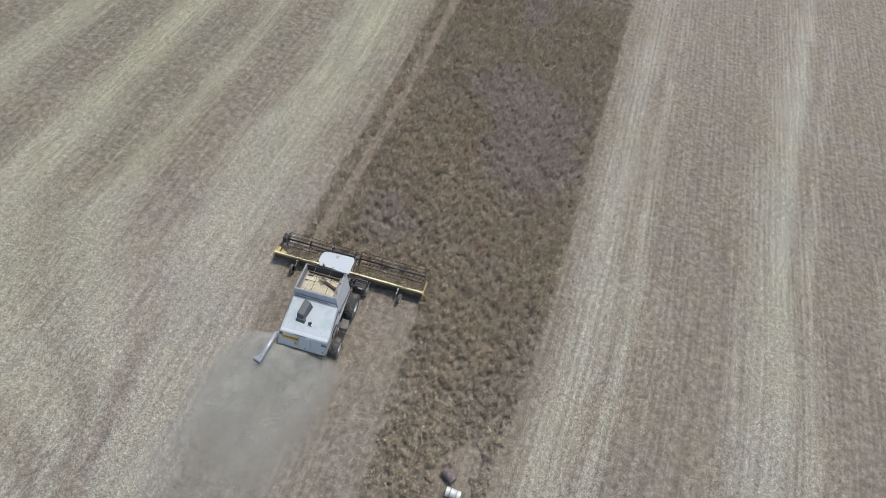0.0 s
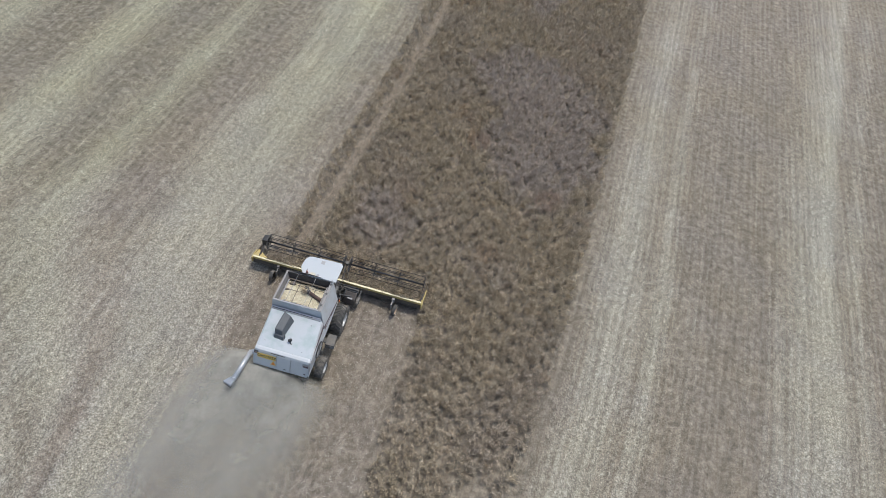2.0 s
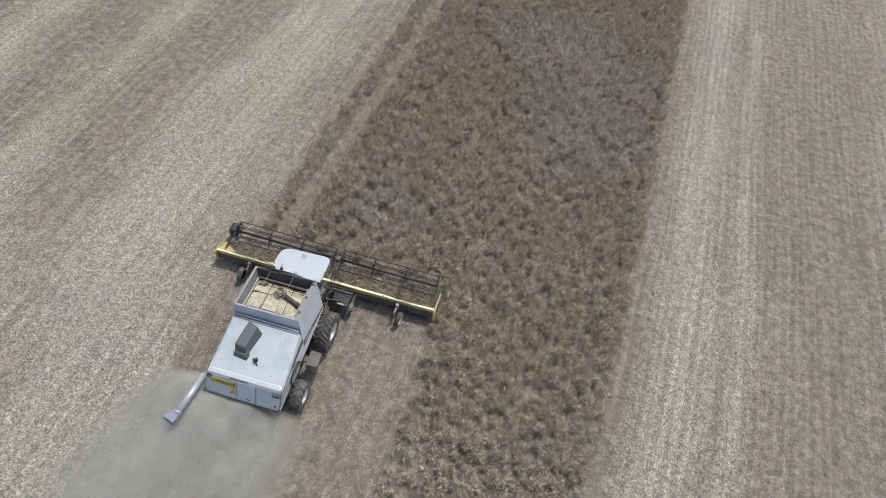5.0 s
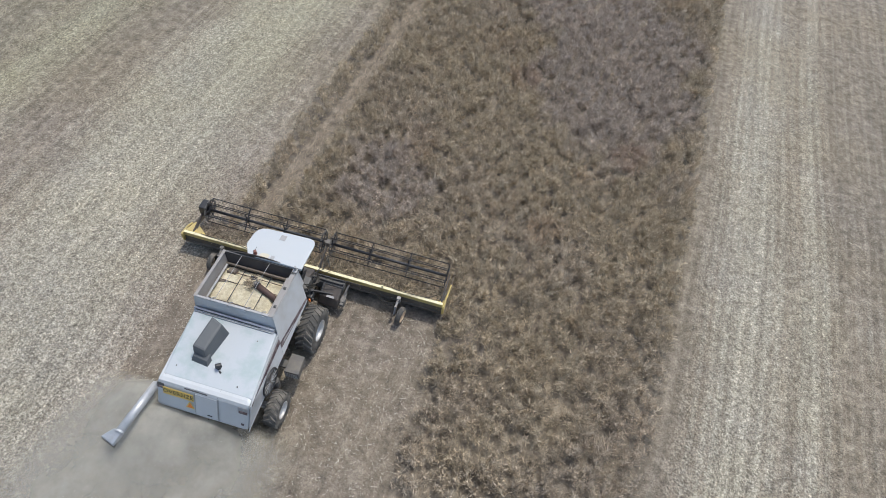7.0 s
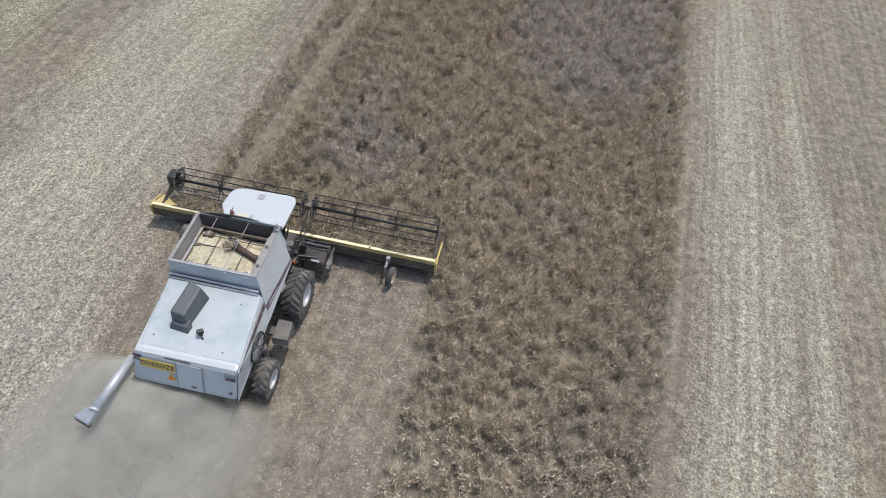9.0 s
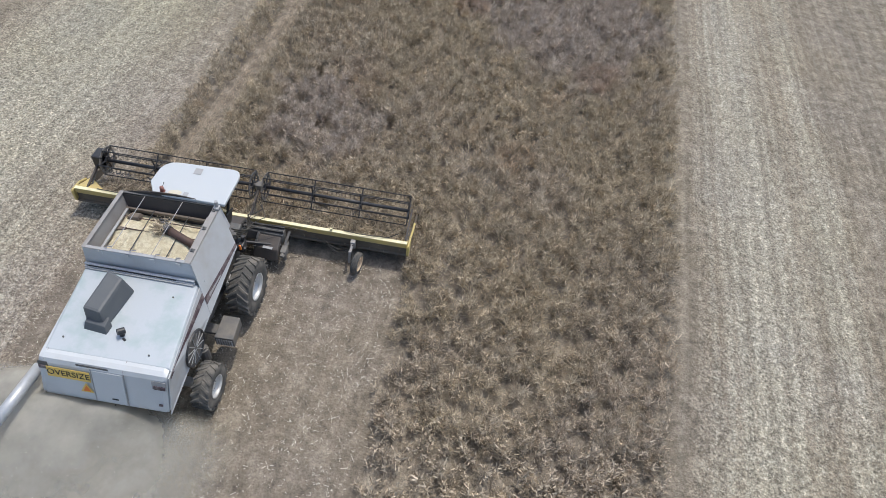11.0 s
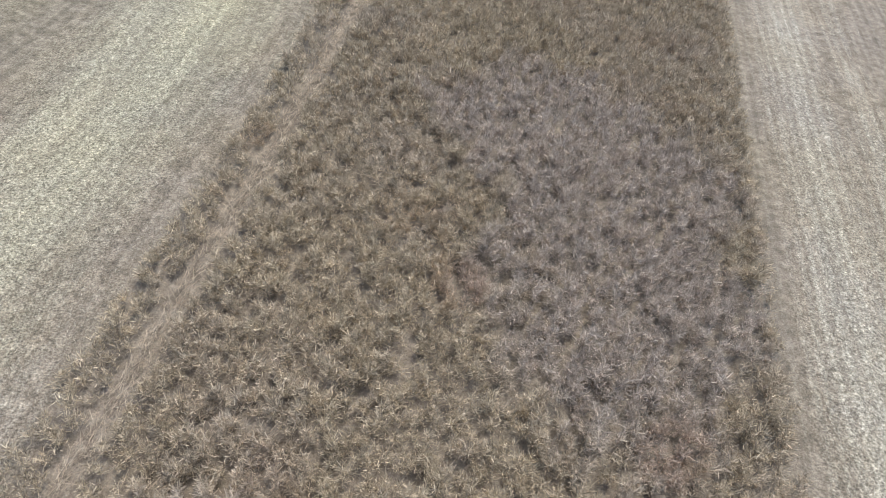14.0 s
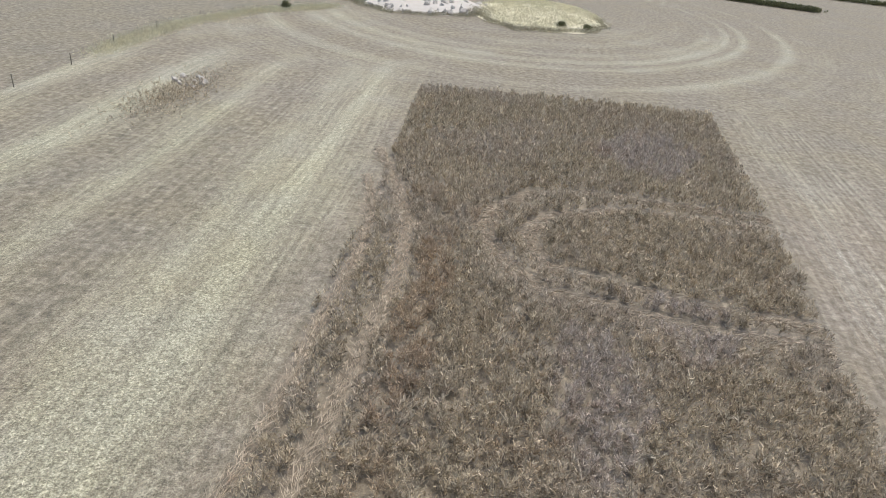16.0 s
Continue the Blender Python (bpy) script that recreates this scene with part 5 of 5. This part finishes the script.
    return tagged(quads("dead_crop", out, M["crop"], "stuff", fields), "dense dry brown crop standing uncut in a strip", "crop")


def build_litter():
    rng = np.random.default_rng(8)
    n = 1350000
    x, y = rng.uniform(-34, 48, n), rng.uniform(-22, 62, n)
    s, _ = straw_plan(x, y)
    near = np.clip(1.15 - np.hypot(x - 4, (y - 10) / 1.6) / 42, 0.0, 1) * np.clip(1.1 - np.maximum(y - 7, 0) / 16, 0.10, 0.80)
    keep = (crop_stands(x, y) < -0.1) & (rng.uniform(0, 1, n) < (0.012 + 1.0 * np.maximum(s, 0) ** 2) * near)
    x, y = x[keep], y[keep]
    k = len(x)
    ang, lean = rng.uniform(0, 2 * np.pi, k), np.pi / 2 - np.abs(rng.normal(0, 0.35, k))
    way = np.stack([np.cos(ang) * np.sin(lean), np.sin(ang) * np.sin(lean), np.cos(lean)], 1)
    base = np.stack([x, y, rng.uniform(0.0, 0.03, k)], 1)
    out = blades(base, way, rng.uniform(0.05, 0.15, k), rng.uniform(0.009, 0.022, k), rng)
    # bright husks on the freshly cut swath, lying in loose bunches
    n = 16000
    x, y = rng.uniform(-5.5, 5.9, n), rng.uniform(-20, 2.3, n)
    keep = (crop_stands(x, y) < -0.1) & (0.5 + 0.5 * wave(x, y, 2.4, 1.0) > rng.uniform(0.0, 0.9, n))
    x, y = x[keep], y[keep]
    k = len(x)
    ang = rng.uniform(0, 2 * np.pi, k)
    way = np.stack([np.cos(ang), np.sin(ang), np.abs(rng.normal(0, 0.25, k))], 1)
    base = np.stack([x, y, rng.uniform(0.0, 0.02, k)], 1)
    side = np.stack([-np.sin(ang), np.cos(ang), 0 * ang], 1) * rng.uniform(0.004, 0.011, k)[:, None]
    tip = base + way * (0.025 + rng.gamma(1.8, 0.022, k))[:, None]
    tagged(quads("husks", np.stack([base - side, base + side, tip + 0.6 * side, tip - 0.6 * side], 1), M["husk"]), "pale curled husks scattered on the cut soil", "straw")
    return tagged(quads("straw_litter", out, M["straw"]), "pale chopped straw scattered over the stubble", "straw")


def build_lane_straw():
    """Plants pressed flat along the wheel lanes."""
    rng = np.random.default_rng(17)
    out = []
    for line, per_m, half in ((TRACK, 110, 0.42), (TRACK_B, 100, 0.34), (LOOP_OUT, 170, 0.52), (LOOP_IN, 170, 0.52)):
        for (ax, ay), (bx, by) in zip(line, line[1:]):
            far = math.hypot(bx - ax, by - ay)
            k = int(far * per_m)
            t, off = rng.uniform(0, 1, k), rng.normal(0, 0.55, k).clip(-1, 1) * half
            ux, uy = (bx - ax) / far, (by - ay) / far
            x, y = ax + t * (bx - ax) - off * uy, ay + t * (by - ay) + off * ux
            turn = math.atan2(uy, ux) + rng.normal(0, 0.55, k)
            way = np.stack([np.cos(turn), np.sin(turn), np.abs(rng.normal(0.05, 0.12, k))], 1)
            wide = 0.010 + 0.0003 * np.maximum(y - 10, 0)
            out.append(blades(np.stack([x, y, rng.uniform(0.0, 0.10, k)], 1), way, rng.uniform(0.15, 0.5, k), wide * rng.uniform(0.7, 1.6, k), rng))
    return tagged(quads("flattened_straw", np.concatenate(out), M["lane_straw"]), "pale flattened straw lying along the wheel lanes", "straw")


def build_deck_crop():
    rng = np.random.default_rng(3)
    k = 9000
    x, y = rng.uniform(-5.4, 5.5, k), 2.75 + 1.4 * rng.beta(1.2, 1.3, k)
    ang, lean = rng.uniform(0, 2 * np.pi, k), rng.uniform(0.7, 1.6, k)
    way = np.stack([np.cos(ang) * np.sin(lean), np.sin(ang) * np.sin(lean), np.cos(lean)], 1)
    heap = 0.10 + 0.18 * (0.5 + 0.5 * wave(x, y, 1.6)) * (y < 3.6)
    base = np.stack([x, y, 0.40 - (y - 2.62) * 0.15 + rng.uniform(0, 1, k) * heap], 1)
    return tagged(quads("cut_crop", blades(base, way, rng.uniform(0.12, 0.35, k), rng.uniform(0.015, 0.035, k), rng), M["crop"]), "cut brown crop lying on the header deck", "crop")


def build_dust():
    """Thin veils of dust over one another, and chaff flying in them."""
    rng = np.random.default_rng(11)
    gx, gy = np.meshgrid(np.arange(-9, 4.6, 0.2), np.arange(-26, -3.2, 0.2))
    co, faces, veil, base = [], [], [], 0
    for k, h in enumerate((0.4, 1.0, 1.6)):
        along = np.maximum(-4.2 - gy, 0)
        mid = -1.9 - 0.10 * along
        wide = np.where(gx > mid, 3.3 + 0.12 * along, 2.9 + 0.22 * along)
        lump = 0.5 + 0.5 * wave(gx + 0.7 * k, gy, 0.8, k) + 0.25 * wave(gx, gy + k, 2.1, 1.0 + k)
        start = np.clip((np.where(gx < -2.5, -3.4, -3.95) - gy) / 0.9, 0, 1)
        d = np.exp(-(np.abs((gx - mid) / wide) ** 4.0)) * start * np.exp(-along / 6.3)
        z = 0.10 + h * np.sqrt(d) * (0.75 + 0.35 * lump)
        ny, nx = gx.shape
        i = base + np.arange(ny * nx).reshape(ny, nx)
        co.append(np.stack([gx, gy, z], -1).reshape(-1, 3))
        seen = (d[:-1, :-1] > 0.01) | (d[1:, 1:] > 0.01)
        faces.append(np.stack([i[:-1, :-1], i[:-1, 1:], i[1:, 1:], i[1:, :-1]], -1)[seen])
        veil.append((np.clip(d - 0.02, 0, 1) * np.clip(0.55 + 0.6 * lump, 0.15, 1.3)).reshape(-1))
        base += ny * nx
    co, veil = np.concatenate(co), np.concatenate(veil)
    n = 26000
    along = rng.gamma(1.5, 2.6, n)
    c = np.stack([-1.7 - 0.08 * along + rng.normal(0, 1, n) * (1.2 + 0.14 * along), -4.8 - along, 0.05 + np.abs(rng.normal(0.35, 0.45, n))], 1)
    v = c[:, None, :] + rng.normal(size=(n, 3, 3)) * rng.uniform(0.006, 0.012, n)[:, None, None]
    me = bpy.data.meshes.new("dust_cloud")
    quad = np.concatenate(faces)
    tri = len(co) + np.arange(n * 3).reshape(n, 3)
    me.from_pydata(np.concatenate([co, v.reshape(-1, 3)]).tolist(), [], quad.tolist() + tri.tolist())
    me.attributes.new("veil", "FLOAT", "POINT").data.foreach_set("value", np.concatenate([veil, np.ones(n * 3)]).astype(np.float32))
    me.materials.append(M["dust_veil"])
    me.materials.append(M["dust"])
    me.polygons.foreach_set("material_index", [0] * len(quad) + [1] * n)
    me.polygons.foreach_set("use_smooth", [True] * (len(quad) + n))
    me.update()
    return tagged(new("dust_cloud", me), "thin grey-brown dust cloud behind the harvester", "dust", kind="stuff")


build_crop()
build_litter()
build_lane_straw()
build_deck_crop()
build_dust()


# ---- barrels by the crop ----
def build_barrel(name, label, mat, at, turn, r, length, bands):
    b = thing(name, label, "barrel", "barrels")
    m = pose(*at, 0, 0, turn)
    h = length / 2
    prof = [(-h, 0.001), (-h, r * 0.93), (-h, r), (-h * 0.96, r), (-h * 0.36, r * 0.985), (-h * 0.33, r * 1.04), (-h * 0.30, r * 0.985), (h * 0.30, r * 0.985), (h * 0.33, r * 1.04), (h * 0.36, r * 0.985), (h * 0.96, r), (h, r), (h, r * 0.93), (h * 0.97, r * 0.9), (h * 0.97, 0.001)]
    bm = lathe(prof, (0, 0, r), 28)
    bm.transform(m)
    body = part("drum", bm, mat, b, "", True)
    for x in bands:
        k = lathe([(x - 0.04, r * 1.005), (x - 0.04, r * 1.02), (x + 0.04, r * 1.02), (x + 0.04, r * 1.005)], (0, 0, r), 28)
        k.transform(m)
        part("band", k, M["grey"], b, "grey band")
    k = rod((h * 0.96, 0, r * 1.6), (h * 1.02, 0, r * 1.6), 0.04)
    k.transform(m)
    part("bung", k, M["dark_grey"], b)


build_barrel("barrel", "faded purple-brown steel drum lying on bare soil", M["barrel_purple"], (10.62, -9.40, -0.02), -32, 0.30, 0.88, ())
build_barrel("barrel", "white steel drum with grey bands lying on bare soil", M["barrel_white"], (11.10, -10.38, -0.02), -5, 0.29, 0.92, (-0.2, 0.2))


# ---- far end of the field ----
def build_rock(parent, x, y, z, r, rng):
    bm = bmesh.new()
    bmesh.ops.create_icosphere(bm, subdivisions=2, radius=1.0)
    k = rng.uniform(0, 50)
    for v in bm.verts:
        v.co *= 1 + 0.45 * noise.noise(v.co * 1.3 + Vector((k, 0, 0)))
    bm.transform(Matrix.Translation((x, y, z)) @ Euler((rng.uniform(0, 3), rng.uniform(0, 3), rng.uniform(0, 3))).to_matrix().to_4x4() @ Matrix.Diagonal((r, r * rng.uniform(0.7, 1.2), r * rng.uniform(0.5, 0.8), 1)))
    return part("rock", bm, M["rock"], parent)


def mound(name, cx, cy, rx, ry, h, mat, label, category, parent=None, seed=0.0):
    bm = bmesh.new()
    n, rings = 48, 12
    vs = []
    for i in range(rings + 1):
        t = i / rings
        row = []
        for k in range(n):
            a = 2 * math.pi * k / n
            w = 1 + 0.22 * noise.noise((2 * math.cos(a) + seed, 2 * math.sin(a), 0.0))
            x, y = cx + rx * t * w * math.cos(a), cy + ry * t * w * math.sin(a)
            row.append(bm.verts.new((x, y, -0.15 + h * (1 - t * t) * (1 + 0.35 * noise.noise((x * 0.25, y * 0.25, seed))))))
        vs.append(row)
    for a, b in zip(vs[1:], vs[2:]):
        for k in range(n):
            bm.faces.new((a[k], a[(k + 1) % n], b[(k + 1) % n], b[k]))
    bm.faces.new(vs[1])
    for v in vs[0]:
        bm.verts.remove(v)
    return part(name, bm, mat, parent, label, True)


def build_far():
    rng = random.Random(4)
    pile = thing("rock_pile", "heap of pale whitish rocks at the end of the field", "rocks")
    mound("rubble", -15.0, 139.0, 12.5, 12.0, 1.0, M["rock"], "pale rubble mound", "", pile, 3.0)
    for k in range(70):
        a, t = rng.uniform(0, 2 * math.pi), math.sqrt(rng.uniform(0, 1))
        x, y = -15 + 12 * t * math.cos(a), 138.5 + 11.5 * t * math.sin(a)
        build_rock(pile, x, y, 0.75 * (1 - t * t), rng.uniform(0.25, 0.8), rng)
    bank = tagged(mound("grass_bank", 5.0, 140.5, 11.0, 17.0, 1.2, M["dry_grass"], "pale yellow dry grass bank beside the rocks", "", None, 7.0), "pale yellow dry grass bank beside the rocks", "bank", kind="structure")
    g = np.random.default_rng(21)
    n = 16000
    a, t = g.uniform(0, 2 * np.pi, n), np.sqrt(g.uniform(0, 1, n))
    x, y = 5.0 + 10.8 * t * np.cos(a), 140.5 + 16.8 * t * np.sin(a)
    q1 = plants(x, y, g.uniform(0.3, 0.7, n), 2, g, 0.7, (0.05, 0.10))
    q1[:, :, 2] += (1.2 * (1 - np.repeat(t, 2) ** 2) - 0.25)[:, None]
    # coarse weeds round the foot of the bank and of the rubble
    feet = []
    for cx, cy, rx, ry, n in ((5.0, 140.5, 11.2, 17.2, 2600), (-15.0, 139.0, 12.6, 12.2, 2400)):
        a = g.uniform(math.pi, 2 * math.pi, n)
        t = 0.97 + 0.05 * np.sin(5 * a + cx) + 0.04 * np.sin(13 * a) + g.normal(0.0, 0.05, n)
        feet.append(plants(cx + rx * t * np.cos(a), cy + ry * t * np.sin(a), g.uniform(0.2, 0.6, n), 4, g, 0.8, (0.05, 0.11)))
    tagged(quads("olive_weeds", np.concatenate(feet), M["weeds"]), "coarse olive weeds round the foot of the bank", "weeds")
    # grass strip along the fence
    line = np.array([(-36.3, 70), (-37.2, 81), (-38.4, 91), (-38.3, 102), (-34.5, 115), (-26.5, 126)])
    n = 9000
    u = 1.2 + g.uniform(0, 1, n) ** 0.7 * 3.8
    x = np.interp(u, range(6), line[:, 0]) + g.normal(0, 0.9, n)
    y = np.interp(u, range(6), line[:, 1]) + g.normal(0, 0.9, n)
    q2 = plants(x, y, g.uniform(0.25, 0.6, n), 3, g, 0.7, (0.04, 0.09))
    tagged(quads("dry_grass", np.concatenate([q1, q2]), M["dry_grass"]), "tufts of pale dry grass on the bank and fence line", "grass")
    fence = thing("fence", "old wire fence with weathered wooden posts", "fence")
    spots = [(-36.6, 71.5), (-37.2, 79.5), (-38.4, 88.0), (-38.8, 97.0), (-38.0, 106.0), (-35.6, 113.5), (-32.2, 119.5), (-29.0, 125.0)]
    for x, y in spots:
        part("post", rod((x, y, -0.1), (x + 0.04, y, 1.05), 0.04, 0.035, 8), M["wood"], fence)
    for z in (0.4, 0.7, 0.95):
        part("wire", pipe([(x, y, z) for x, y in spots], 0.008, 4), M["dark_grey"], fence)
    stones = thing("stone_heap", "small heap of white field stones in dry weeds", "stones")
    for k in range(22):
        build_rock(stones, -25.2 + rng.uniform(-1.6, 1.6), 78.5 + rng.uniform(-2.2, 2.2), 0.05, rng.uniform(0.10, 0.34), rng)
    n = 900
    x, y = -24.6 + g.normal(0, 1.3, n), 74.5 + g.normal(0, 3.6, n)
    tagged(quads("dry_weeds", plants(x, y, g.uniform(0.2, 0.55, n), 8, g, 0.9, (0.03, 0.06)), M["crop"]), "brown weeds round the field stones", "weeds")


def build_shrub(at, r, h, seed):
    g = np.random.default_rng(seed)
    sh = thing("shrub", "small dark green shrub in dry grass", "shrub", "shrubs")
    x0, y0, z0 = at
    for k in range(5):
        a = g.uniform(0, 2 * np.pi)
        part("stem", pipe([(x0, y0, z0 - 0.2), (x0 + 0.3 * r * math.cos(a), y0 + 0.3 * r * math.sin(a), z0 + 0.45 * h), (x0 + 0.6 * r * math.cos(a), y0 + 0.6 * r * math.sin(a), z0 + 0.8 * h)], 0.03 * r, 5), M["wood"], sh)
    n = 700
    a, u, w = g.uniform(0, 2 * np.pi, n), g.uniform(-1, 1, n), g.uniform(0.5, 1.0, n) * (1 + 0.35 * np.sin(3 * g.uniform(0, 6, n)))
    c = np.stack([x0 + r * w * np.sqrt(1 - u * u) * np.cos(a), y0 + r * w * np.sqrt(1 - u * u) * np.sin(a), z0 + h * (0.55 + 0.45 * w * u)], 1)
    way = g.normal(size=(n, 3))
    way /= np.linalg.norm(way, axis=1, keepdims=True)
    crown = quads("crown", blades(c, way, g.uniform(0.15, 0.32, n) * r, g.uniform(0.10, 0.20, n) * r, g), M["shrub"], "")
    crown.parent = sh


build_far()
build_shrub((-31.5, 119.0, 0.0), 0.65, 1.2, 1)
build_shrub((8.6, 128.4, 0.1), 0.7, 0.9, 2)
build_shrub((12.6, 128.6, 0.1), 0.6, 0.8, 3)


def build_scrub():
    """Low dark scrub along the far boundary."""
    g = np.random.default_rng(31)
    n = 1500
    u = g.uniform(0, 1, n)
    first = g.uniform(0, 1, n) < 0.7
    x = np.where(first, 50 + 18 * u, 84 + 16 * u) + g.normal(0, 0.8, n)
    y = np.where(first, 196 - 8 * u, 224 - 4 * u) + g.normal(0, 0.9, n)
    tagged(quads("scrub", plants(x, y, g.uniform(0.5, 1.3, n), 8, g, 0.9, (0.15, 0.30)), M["shrub"]), "low dark scrub along the far field boundary", "bushes")


build_scrub()
